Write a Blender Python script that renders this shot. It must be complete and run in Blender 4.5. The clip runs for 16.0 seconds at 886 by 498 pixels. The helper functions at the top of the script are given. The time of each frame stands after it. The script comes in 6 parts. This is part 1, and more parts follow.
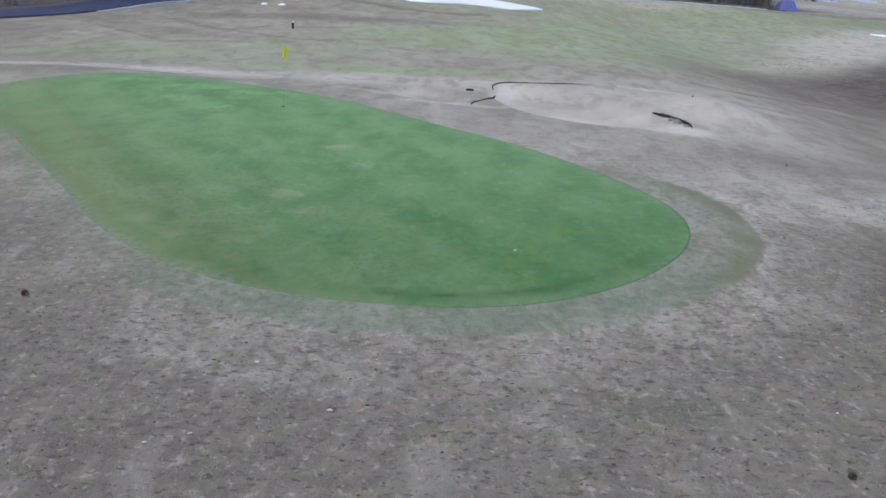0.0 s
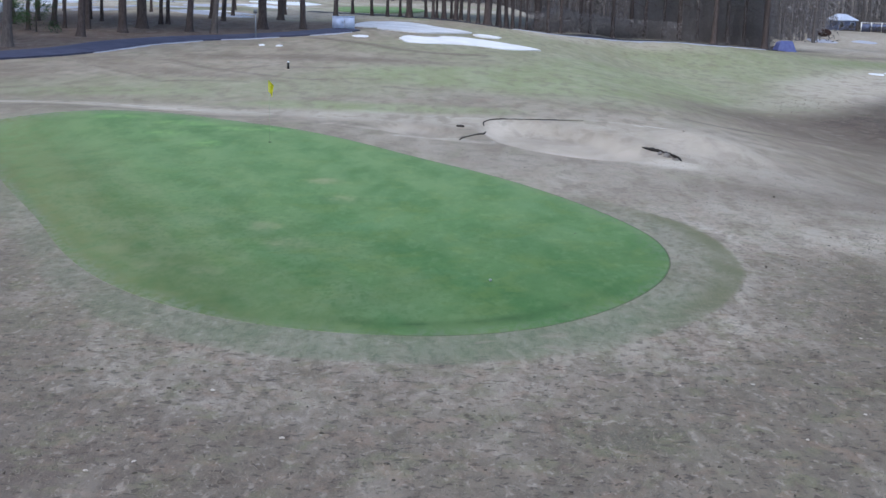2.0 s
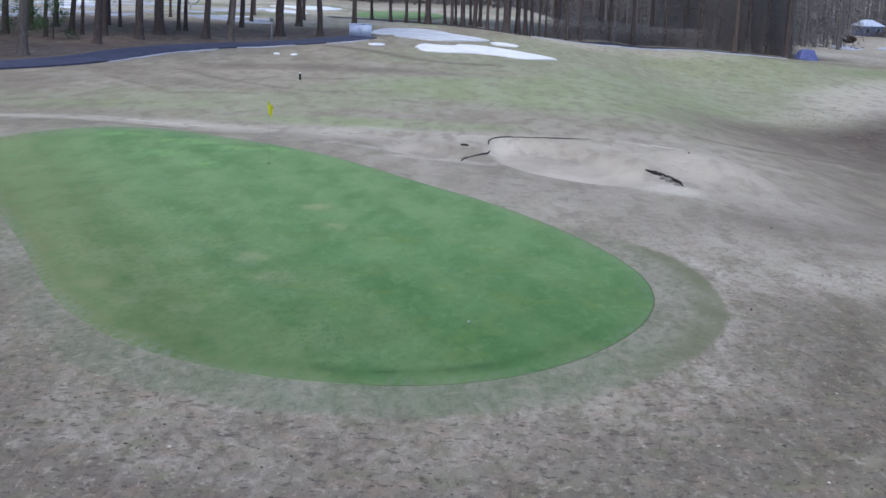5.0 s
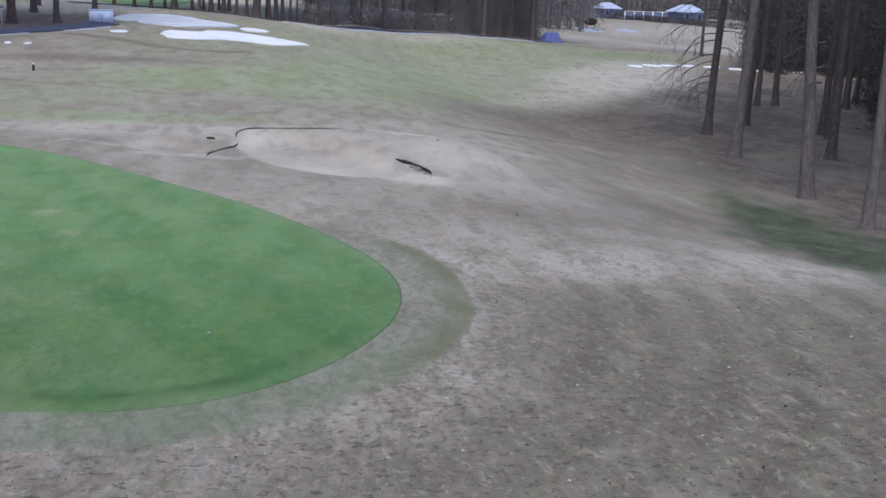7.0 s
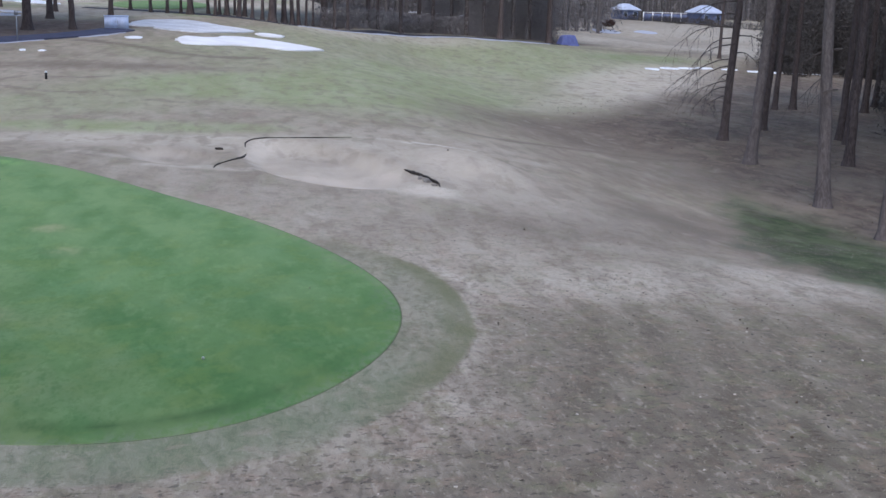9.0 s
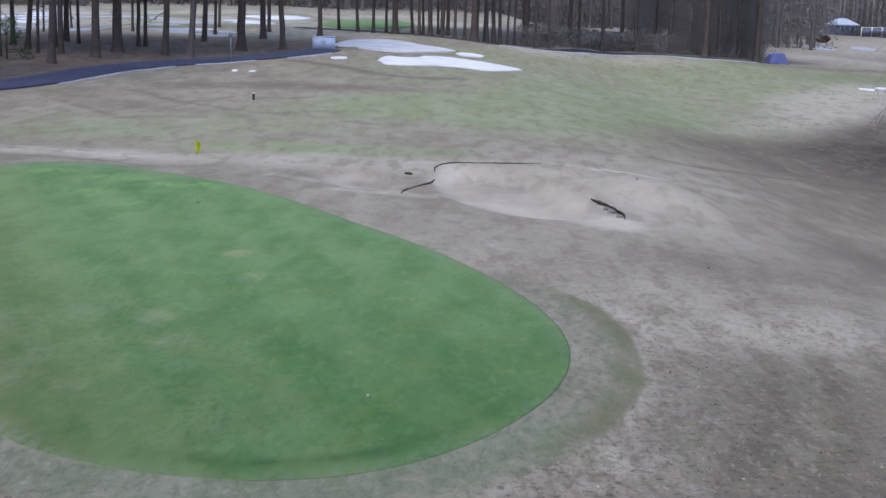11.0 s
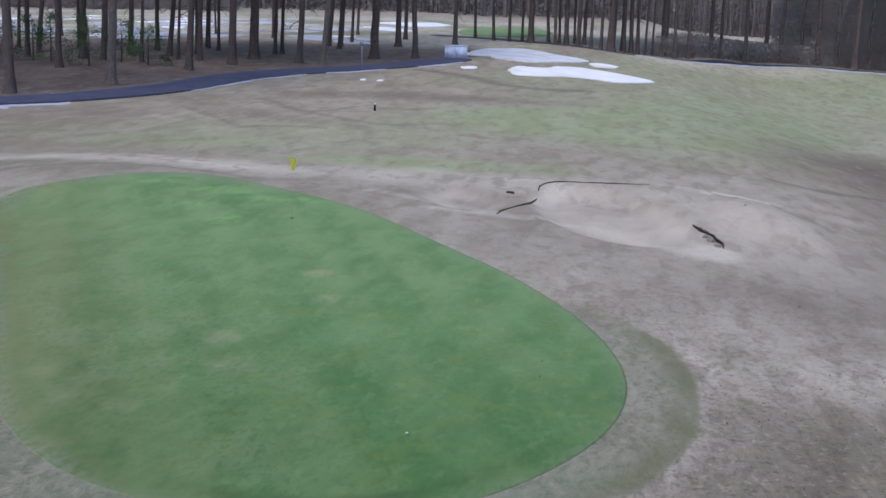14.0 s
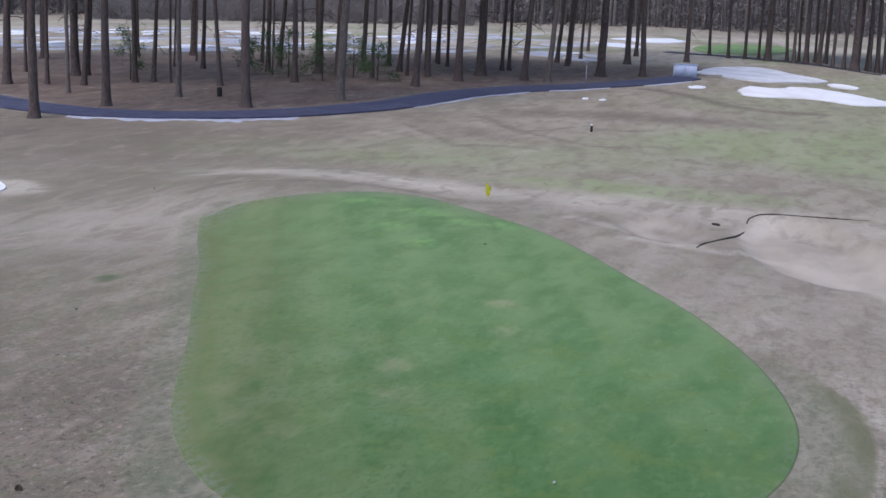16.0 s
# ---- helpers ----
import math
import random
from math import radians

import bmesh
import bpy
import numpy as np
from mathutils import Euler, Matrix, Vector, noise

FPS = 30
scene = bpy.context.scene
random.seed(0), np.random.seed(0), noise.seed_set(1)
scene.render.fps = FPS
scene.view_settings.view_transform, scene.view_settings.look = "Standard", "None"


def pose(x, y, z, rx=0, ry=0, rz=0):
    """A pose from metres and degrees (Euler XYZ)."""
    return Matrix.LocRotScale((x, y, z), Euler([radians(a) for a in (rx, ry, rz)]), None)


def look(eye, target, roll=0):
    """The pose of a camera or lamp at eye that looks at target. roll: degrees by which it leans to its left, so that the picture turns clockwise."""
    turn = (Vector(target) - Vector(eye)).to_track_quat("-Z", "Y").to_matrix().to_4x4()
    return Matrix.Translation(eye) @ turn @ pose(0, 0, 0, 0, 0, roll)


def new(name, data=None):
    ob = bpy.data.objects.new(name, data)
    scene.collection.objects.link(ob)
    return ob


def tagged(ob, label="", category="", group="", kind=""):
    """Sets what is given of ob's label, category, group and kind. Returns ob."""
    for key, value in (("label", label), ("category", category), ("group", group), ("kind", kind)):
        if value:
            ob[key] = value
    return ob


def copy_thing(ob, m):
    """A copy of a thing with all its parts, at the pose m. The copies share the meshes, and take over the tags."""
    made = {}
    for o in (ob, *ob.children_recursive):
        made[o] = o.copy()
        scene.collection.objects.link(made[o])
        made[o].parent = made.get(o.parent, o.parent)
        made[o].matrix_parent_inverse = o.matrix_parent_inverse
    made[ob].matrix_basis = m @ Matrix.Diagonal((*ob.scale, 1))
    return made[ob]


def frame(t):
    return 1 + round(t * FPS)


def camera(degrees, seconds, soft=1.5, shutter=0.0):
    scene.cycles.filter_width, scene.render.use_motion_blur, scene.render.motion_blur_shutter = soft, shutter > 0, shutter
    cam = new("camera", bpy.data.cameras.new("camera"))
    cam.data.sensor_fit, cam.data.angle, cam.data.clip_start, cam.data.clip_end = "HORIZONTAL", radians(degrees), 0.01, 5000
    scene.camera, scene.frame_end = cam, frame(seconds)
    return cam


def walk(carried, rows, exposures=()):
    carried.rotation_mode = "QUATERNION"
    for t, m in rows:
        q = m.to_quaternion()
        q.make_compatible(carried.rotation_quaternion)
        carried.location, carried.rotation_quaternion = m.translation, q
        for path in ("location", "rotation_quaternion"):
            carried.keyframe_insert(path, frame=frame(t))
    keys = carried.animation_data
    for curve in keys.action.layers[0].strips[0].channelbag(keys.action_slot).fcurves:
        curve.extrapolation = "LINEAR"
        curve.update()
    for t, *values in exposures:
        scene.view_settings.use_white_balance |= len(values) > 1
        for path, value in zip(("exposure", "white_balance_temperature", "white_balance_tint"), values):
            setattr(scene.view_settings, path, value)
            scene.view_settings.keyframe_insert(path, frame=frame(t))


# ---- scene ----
EXPOSURE, KELVIN = 1.0, 6250.0
cam = camera(42.76, 16.0, soft=1.5)
PATH = [
    (0, (0.004, 0.007, 4.267), (0.001, 9.688, 1.758), 1.83),
    (0.5, (0.130, 0.076, 4.139), (0.164, 9.860, 2.074), 1.82),
    (1, (0.251, 0.135, 4.048), (0.242, 9.918, 1.977), 1.81),
    (1.5, (0.366, 0.190, 4.008), (0.277, 9.967, 1.906), 1.65),
    (2, (0.479, 0.243, 4.018), (0.417, 10.011, 1.877), 1.51),
    (2.5, (0.592, 0.279, 4.074), (0.487, 10.040, 1.899), 1.51),
    (3, (0.703, 0.322, 4.155), (0.553, 10.085, 1.996), 1.43),
    (3.5, (0.812, 0.370, 4.251), (0.619, 10.128, 2.072), 1.77),
    (4, (0.926, 0.412, 4.359), (0.705, 10.178, 2.224), 1.91),
    (6.3, (1.353, 0.791, 4.771), (1.050, 10.550, 2.610), 1.77),
    (6.5, (1.398, 0.856, 4.772), (1.463, 10.618, 2.609), 1.95),
    (7, (1.491, 1.031, 4.766), (3.279, 10.617, 2.547), 1.90),
    (7.5, (1.560, 1.163, 4.783), (3.210, 10.778, 2.587), 1.93),
    (8, (1.642, 1.250, 4.832), (3.232, 10.875, 2.638), 1.88),
    (8.5, (1.738, 1.322, 4.906), (3.383, 10.936, 2.701), 1.73),
    (9, (1.840, 1.394, 4.987), (3.459, 11.010, 2.773), 1.57),
    (9.5, (1.918, 1.455, 5.076), (3.531, 11.075, 2.874), 1.62),
    (10, (1.963, 1.504, 5.166), (2.800, 11.231, 3.000), 1.23),
    (10.2, (1.990, 1.522, 5.203), (2.108, 11.291, 3.073), 1.16),
    (12.5, (3.114, 1.880, 5.582), (2.855, 11.647, 3.454), 1.14),
    (13, (3.288, 1.966, 5.627), (2.958, 11.732, 3.505), 1.29),
    (13.5, (3.448, 2.049, 5.690), (3.021, 11.811, 3.559), 1.55),
    (14, (3.597, 2.120, 5.772), (2.211, 11.793, 3.651), 1.44),
    (14.5, (3.800, 2.188, 5.872), (0.798, 11.496, 3.784), 1.57),
    (15, (4.054, 2.304, 5.972), (0.718, 11.492, 3.859), 1.59),
    (15.5, (4.295, 2.445, 6.082), (0.946, 11.632, 3.989), 1.49),
    (16, (4.518, 2.603, 6.196), (1.154, 11.789, 4.122), 1.51),
]
walk(cam, [(t, look(eye, target, roll)) for t, eye, target, roll in PATH], exposures=[(0.0, EXPOSURE, KELVIN - 250, 8.5), (4.0, EXPOSURE, KELVIN - 250, 8.0), (7.0, EXPOSURE - 0.06, KELVIN - 150, 12.0), (13.5, EXPOSURE - 0.11, KELVIN - 190, 12.5), (15.0, EXPOSURE - 0.13, KELVIN + 40, 15.5), (16.0, EXPOSURE - 0.13, KELVIN + 40, 15.5)])

from mathutils.geometry import delaunay_2d_cdt

# ---- world and light: an overcast winter afternoon ----
world = bpy.data.worlds.new("overcast_sky")
scene.world = world
world.use_nodes = True
wn = world.node_tree
wn.nodes.clear()
sky = wn.nodes.new("ShaderNodeTexSky")
sky.sky_type = "NISHITA"
sky.sun_disc = False
sky.sun_elevation, sky.sun_rotation = radians(55), radians(200)
sky.air_density, sky.dust_density, sky.ozone_density = 1.0, 1.5, 1.0
sky_bg = wn.nodes.new("ShaderNodeBackground")
sky_bg.inputs["Strength"].default_value = 0.13
sky_out = wn.nodes.new("ShaderNodeOutputWorld")
wn.links.new(sky.outputs[0], sky_bg.inputs["Color"])
wn.links.new(sky_bg.outputs[0], sky_out.inputs["Surface"])

sun_data = bpy.data.lights.new("sun", "SUN")
sun_data.energy, sun_data.angle, sun_data.color = 0.8, radians(25), (1.0, 0.97, 0.94)
sun_lamp = new("sun", sun_data)
sun_lamp.matrix_world = look((-20, -55, 84), (0, 0, 0))


# ---- shape of the land ----
def step(a, b, v):
    t = np.clip((np.asarray(v, float) - a) / (b - a), 0, 1)
    return t * t * (3 - 2 * t)


def soft_ramp(v, w):
    return w * np.log1p(np.exp(np.clip(np.asarray(v, float) / w, -40, 40)))


def ripple(x, y, size, seed=0.0):
    """Gentle uneven waves between about -1 and 1, some size metres long."""
    a, b, s = np.asarray(x, float) / size, np.asarray(y, float) / size, seed * 1.7
    return (np.sin(3.1 * a + 1.3 * b + s) + np.sin(-1.7 * a + 2.9 * b + 2.1 + 2 * s) + np.sin(4.3 * a - 2.3 * b + 0.7 * s)
            + 0.7 * np.sin(6.7 * a + 5.1 * b + 3 * s) + 0.5 * np.sin(-9.1 * a + 7.9 * b + s)) / 3.2


def oval(x, y, cx, cy, rx, ry, turn=0.0):
    """0 in the middle of an oval, 1 on its edge."""
    c, s = math.cos(radians(turn)), math.sin(radians(turn))
    dx, dy = np.asarray(x, float) - cx, np.asarray(y, float) - cy
    return np.hypot((dx * c + dy * s) / rx, (-dx * s + dy * c) / ry)


def hollow(x, y):
    """How deep inside the grassy bunker a place lies: 0 at its edge, 1 in the middle."""
    main = oval(x, y, 3.7, 34.6, 2.35, 5.3, 16)
    side = oval(x, y, -0.6, 35.2, 1.6, 2.2, 20)
    return np.maximum(1 - step(0.55, 1.0, main), 0.6 * (1 - step(0.4, 1.0, side)))


# gentle swells of the green: middle, width and height
SWELLS = [(-13.0, 34.5, 8, 0.50), (-5, 33, 8, 0.30), (1, 27, 7, 0.12), (-8, 25, 8, 0.15), (-2, 21, 8, -0.15), (3, 19, 6, 0.03), (0, 14, 6, -0.06)]


def land(x, y):
    x, y = np.asarray(x, float), np.asarray(y, float)
    r = np.hypot(x, y)
    left = 1 - step(-10, 18, x - 0.06 * np.maximum(0, y - 60))
    z = left * (0.037 * soft_ramp(y - 42, 5) - 0.020 * soft_ramp(y - 118, 10) - 0.016 * soft_ramp(y - 200, 15))
    z = z + 0.45 * step(12, 28, -x) * step(25, 48, y)
    z = z - 1.6 * step(6, 19, x) * step(13, 33, y)
    z = z + (1 - left) * step(84, 124, y) * (2.3 - 1.2 * step(18, 44, x) - 1.1 * step(46, 62, x))
    z = z + 1.5 * step(150, 270, y) * step(20, 60, x)
    z = z + 26 * step(330, 800, r)
    for cx, cy, wide, tall in SWELLS:
        z = z + tall * (1 - step(0, 1, np.hypot(x - cx, y - cy) / wide))
    z = z - 0.70 * (1 - step(0, 1, oval(x, y, 7.0, 113, 7.5, 12)))
    z = z - 0.34 * hollow(x, y)
    z = z + 0.28 * (1 - step(0.2, 1.0, oval(x, y, 8.4, 35.0, 1.9, 4.5, 12)))
    return z + 0.02 * ripple(x, y, 7.0) * step(30, 45, r)


def height(x, y):
    return float(land(x, y))


# ---- outlines ----
GREEN_AXIS = Vector((-0.4307, 0.9025))
GREEN_SHAPE = (0.919, 0.021, 0.042, 0.106, -0.127, 0.023, -0.072, -0.037, -0.007, -0.012, -0.009, -0.004, 0.007, 0.0, 0.014, 0.004, 0.002)


def green_edge(n):
    """The edge of the putting green: a lopsided oval lying aslant."""
    pts = []
    for i in range(n):
        a = 2 * math.pi * i / n
        r = GREEN_SHAPE[0] + sum(GREEN_SHAPE[2 * k - 1] * math.cos(k * a) + GREEN_SHAPE[2 * k] * math.sin(k * a) for k in range(1, 9))
        u, v = 12.5 * r * math.cos(a), 6.5 * r * math.sin(a)
        u -= 3.1 * float(step(7.5, 12.5, u)) * float(step(-2.0, 4.0, -v))
        v -= 0.4 * math.exp(-((u - 9.8) / 1.2) ** 2) * float(step(0.0, 3.0, -v))
        pts.append((-4.4 + u * GREEN_AXIS.x + v * GREEN_AXIS.y, 24.6 + u * GREEN_AXIS.y - v * GREEN_AXIS.x))
    return np.array(pts)


def spread(edge, wide, uneven=0.0):
    """An outline moved outwards by about that many metres."""
    ahead, back = np.roll(edge, -1, 0), np.roll(edge, 1, 0)
    along = ahead - back
    out = np.stack([along[:, 1], -along[:, 0]], 1) / np.hypot(*along.T)[:, None]
    middle = edge.mean(0)
    out *= np.sign(((edge - middle) * out).sum(1).mean())
    return edge + out * (wide + uneven * ripple(edge[:, 0], edge[:, 1], 2.5, 4))[:, None]


def smooth_line(points, closed=False, steps=8):
    """A smooth curve through a few control points."""
    p = [Vector(q) for q in points]
    n, out = len(p), []
    for i in range(n if closed else n - 1):
        a, b = p[(i - 1) % n] if closed or i else p[0], p[i]
        c, d = p[(i + 1) % n], p[(i + 2) % n] if closed or i + 2 < n else p[-1]
        for s in range(steps):
            t = s / steps
            out.append(0.5 * (2 * b + (c - a) * t + (2 * a - 5 * b + 4 * c - d) * t * t + (3 * b - a - 3 * c + d) * t ** 3))
    if not closed:
        out.append(p[-1])
    return np.array([tuple(v) for v in out])


PATH_LEFT = smooth_line([(-95, 92), (-66, 68), (-48, 55.5), (-38, 50.6), (-33, 49.1), (-29.7, 49.0), (-27.1, 49.9), (-24.9, 51.5), (-23, 53.8),
                         (-21.3, 56.8), (-19.7, 61.4), (-18.8, 67), (-16.9, 72.3), (-14.1, 76.4), (-11.2, 80.7), (-9.0, 84.6), (-8.0, 87.5)])
PATH_FAR = smooth_line([(-14, 116), (-7.3, 112.5), (-2.5, 109.6), (1.5, 107.5), (6, 107.2), (11, 110.2), (15.5, 115.5), (20, 118.6), (26, 119), (30, 120), (34.5, 120)])


def beyond_path(x, y):
    """Metres by which a place lies on the wooded side of the cart path (minus: on the open side)."""
    x, y = np.asarray(x, float), np.asarray(y, float)
    best, side = np.full(x.shape, 1e9), np.zeros(x.shape)
    for a, b in zip(PATH_LEFT[:-1:2], PATH_LEFT[2::2]):
        ab = b - a
        t = np.clip(((x - a[0]) * ab[0] + (y - a[1]) * ab[1]) / (ab @ ab), 0, 1)
        d = np.hypot(x - a[0] - t * ab[0], y - a[1] - t * ab[1])
        s = np.sign(ab[0] * (y - a[1]) - ab[1] * (x - a[0]))
        near = d < best
        best, side = np.where(near, d, best), np.where(near, s, side)
    return best * side


# ---- material helpers ----
class Nodes:
    """A short way to write node trees."""

    def __init__(self, name):
        self.material = bpy.data.materials.new(name)
        self.material.use_nodes = True
        self.tree = self.material.node_tree
        self.shader = self.tree.nodes["Principled BSDF"]

    def add(self, kind, **values):
        node = self.tree.nodes.new("ShaderNode" + kind)
        for key, value in values.items():
            if isinstance(value, bpy.types.NodeSocket):
                self.tree.links.new(value, node.inputs[key.replace("_", " ")])
            else:
                node.inputs[key.replace("_", " ")].default_value = value
        return node

    def place(self, kind="Position", stretch=(1, 1, 1)):
        if kind == "Position":
            source = self.tree.nodes.new("ShaderNodeNewGeometry").outputs["Position"]
        else:
            source = self.tree.nodes.new("ShaderNodeTexCoord").outputs["Object"]
        return self.add("Mapping", Vector=source, Scale=stretch).outputs[0]

    def noise(self, where, scale, detail=3.0, rough=0.55, warp=0.0):
        return self.add("TexNoise", Vector=where, Scale=scale, Detail=detail, Roughness=rough, Distortion=warp).outputs["Fac"]

    def ramp(self, value, low, high, a=0.0, b=1.0):
        node = self.add("MapRange", Value=value)
        node.interpolation_type = "SMOOTHSTEP"
        for key, number in (("From Min", low), ("From Max", high), ("To Min", a), ("To Max", b)):
            node.inputs[key].default_value = number
        return node.outputs[0]

    def times(self, a, b):
        node = self.tree.nodes.new("ShaderNodeMath")
        node.operation = "MULTIPLY"
        for n, value in enumerate((a, b)):
            if isinstance(value, bpy.types.NodeSocket):
                self.tree.links.new(value, node.inputs[n])
            else:
                node.inputs[n].default_value = value
        return node.outputs[0]

    def mix(self, fac, a, b):
        node = self.tree.nodes.new("ShaderNodeMix")
        node.data_type = "RGBA"
        for n, value in ((0, fac), (6, a), (7, b)):
            if isinstance(value, bpy.types.NodeSocket):
                self.tree.links.new(value, node.inputs[n])
            else:
                node.inputs[n].default_value = (*value, 1) if n else value
        return node.outputs[2]

    def attribute(self, name):
        node = self.tree.nodes.new("ShaderNodeAttribute")
        node.attribute_name = name
        return node.outputs["Fac"]

    def chance(self):
        return self.tree.nodes.new("ShaderNodeObjectInfo").outputs["Random"]

    def island(self):
        return self.tree.nodes.new("ShaderNodeNewGeometry").outputs["Random Per Island"]

    def done(self, colour, rough=0.9, bump=None, strength=0.3, distance=0.02, metal=0.0, gloss=0.25, fuzz=0.0, tint=(1, 1, 1)):
        s = self.shader
        s.inputs["Sheen Weight"].default_value, s.inputs["Sheen Roughness"].default_value = fuzz, 0.6
        s.inputs["Sheen Tint"].default_value = (*tint, 1)
        if isinstance(colour, bpy.types.NodeSocket):
            self.tree.links.new(colour, s.inputs["Base Color"])
        else:
            s.inputs["Base Color"].default_value = (*colour, 1)
        if isinstance(rough, bpy.types.NodeSocket):
            self.tree.links.new(rough, s.inputs["Roughness"])
        else:
            s.inputs["Roughness"].default_value = rough
        s.inputs["Metallic"].default_value = metal
        s.inputs["Specular IOR Level"].default_value = gloss
        if bump is not None:
            b = self.add("Bump", Height=bump, Strength=strength, Distance=distance)
            self.tree.links.new(b.outputs[0], s.inputs["Normal"])
        return self.material


def plain(name, a, b, scale=8.0, rough=0.8, strength=0.2, distance=0.01, where="Object", metal=0.0, gloss=0.3, stretch=(1, 1, 1), vary=0.0):
    """A surface between two colours, uneven at two scales."""
    n = Nodes(name)
    at = n.place(where, stretch)
    big, fine = n.noise(at, scale, 4), n.noise(at, scale * 7, 3)
    colour = n.mix(n.ramp(big, 0.3, 0.7), a, b)
    colour = n.mix(n.ramp(fine, 0.35, 0.75, 0.0, 0.5), colour, tuple(0.6 * v for v in a))
    if vary:
        colour = n.mix(n.times(n.chance(), vary), colour, tuple(0.45 * v for v in b))
    return n.done(colour, rough, fine, strength, distance, metal, gloss)


# ---- materials ----
def turf_ground():
    n = Nodes("dormant_turf")
    at, drawn = n.place(), n.place(stretch=(1.0, 0.42, 1))
    wide, mid, fine = n.noise(at, 0.09, 4, 0.6), n.noise(drawn, 0.9, 3, 0.52, 0.5), n.noise(at, 9.0, 4, 0.65)
    clump, grain = n.noise(n.place(stretch=(1.0, 0.5, 1)), 7.5, 3, 0.6, 0.4), n.noise(at, 45.0, 3, 0.7)
    hue, rosy = n.noise(drawn, 1.1, 3, 0.55, 0.3), n.noise(n.add("Mapping", Vector=drawn, Location=(31, 17, 0)).outputs[0], 1.3, 3, 0.55, 0.3)
    soft, blotch = n.noise(n.place(stretch=(0.9, 0.36, 1)), 0.50, 4, 0.55, 0.7), n.noise(drawn, 1.5, 3, 0.55, 0.4)
    dash = n.noise(n.place(stretch=(0.75, 1.0, 1)), 10.0, 2, 0.55, 0.3)
    fleck = n.noise(n.add("Mapping", Vector=n.place(stretch=(1.0, 0.7, 1)), Location=(7, 5, 0)).outputs[0], 11.0, 2, 0.55, 0.2)
    patchy, wisp = n.noise(n.place(stretch=(1.0, 0.28, 1)), 0.36, 4, 0.58, 0.7), n.noise(n.place(stretch=(1.0, 0.4, 1)), 1.4, 3, 0.55, 0.6)
    calm = n.ramp(n.attribute("coarse"), 0.15, 1.0, 0.95, 1.0)
    colour = n.mix(n.add("Mix", Factor=calm, A=0.55, B=n.ramp(mid, 0.3, 0.7)).outputs[0], (0.279, 0.239, 0.183), (0.352, 0.305, 0.237))
    colour = n.mix(n.ramp(wide, 0.35, 0.7, 0, 0.35), colour, (0.251, 0.214, 0.152))
    colour = n.mix(n.times(n.ramp(soft, 0.50, 0.68, 0, 0.60), calm), colour, (0.200, 0.166, 0.125))
    colour = n.mix(n.times(n.ramp(soft, 0.48, 0.28, 0, 0.45), calm), colour, (0.401, 0.349, 0.279))
    colour = n.mix(n.times(n.ramp(wisp, 0.58, 0.74, 0, 0.20), calm), colour, (0.421, 0.367, 0.295))
    colour = n.mix(n.times(n.ramp(hue, 0.50, 0.68, 0, 0.60), calm), colour, (0.213, 0.206, 0.131))
    colour = n.mix(n.times(n.ramp(rosy, 0.52, 0.70, 0, 0.42), calm), colour, (0.271, 0.198, 0.153))
    # thin green growth among the straw-coloured grass
    fresh = n.mix(n.ramp(patchy, 0.35, 0.65), (0.235, 0.290, 0.124), (0.300, 0.328, 0.189))
    colour = n.mix(n.times(n.attribute("fresh"), n.ramp(patchy, 0.30, 0.60, 0.80, 1.05)), colour, fresh)
    colour = n.mix(n.times(n.attribute("thatch_vignette"), n.ramp(mid, 0.25, 0.7, 0.55, 1.0)), colour, (0.152, 0.129, 0.096))
    colour = n.mix(n.times(n.attribute("olive"), n.ramp(hue, 0.35, 0.62, 0.35, 1.0)), colour, (0.160, 0.156, 0.088))
    colour = n.mix(n.times(n.attribute("brown"), n.ramp(patchy, 0.36, 0.62, 0.70, 1.0)), colour, (0.140, 0.110, 0.087))
    colour = n.mix(n.times(n.attribute("lanes"), n.ramp(blotch, 0.36, 0.60, 0.45, 1.0)), colour, (0.105, 0.087, 0.060))
    colour = n.mix(n.times(n.attribute("bleached"), n.ramp(patchy, 0.62, 0.36, 0.72, 1.0)), colour, (0.506, 0.444, 0.359))
    colour = n.mix(n.attribute("ruts"), colour, (0.120, 0.097, 0.077))
    # forest floors
    needles = n.mix(n.ramp(mid, 0.35, 0.7), (0.095, 0.063, 0.054), (0.150, 0.102, 0.088))
    colour = n.mix(n.attribute("needles"), colour, needles)
    litter = n.mix(n.ramp(blotch, 0.3, 0.7), (0.063, 0.046, 0.036), (0.130, 0.095, 0.075))
    litter = n.mix(n.ramp(hue, 0.55, 0.70, 0, 0.55), litter, (0.080, 0.082, 0.046))
    colour = n.mix(n.times(n.attribute("litter"), n.ramp(patchy, 0.36, 0.54, 0.70, 1.0)), colour, litter)
    lush = n.mix(n.ramp(blotch, 0.35, 0.65), (0.022, 0.034, 0.014), (0.040, 0.074, 0.023))
    colour = n.mix(n.times(n.attribute("lush"), n.ramp(clump, 0.3, 0.6, 0.90, 1.0)), colour, lush)
    sand = n.mix(n.ramp(mid, 0.3, 0.75), (0.405, 0.348, 0.276), (0.490, 0.424, 0.344))
    colour = n.mix(n.attribute("sand"), colour, sand)
    colour = n.mix(n.times(n.attribute("pale"), n.ramp(patchy, 0.65, 0.40, 0.55, 0.95)), colour, (0.607, 0.540, 0.446))
    keep = n.times(n.ramp(n.attribute("sand"), 0.0, 1.0, 1.0, 0.15), n.ramp(n.attribute("lush"), 0.0, 1.0, 1.0, 0.3))
    near = n.times(keep, n.attribute("coarse"))
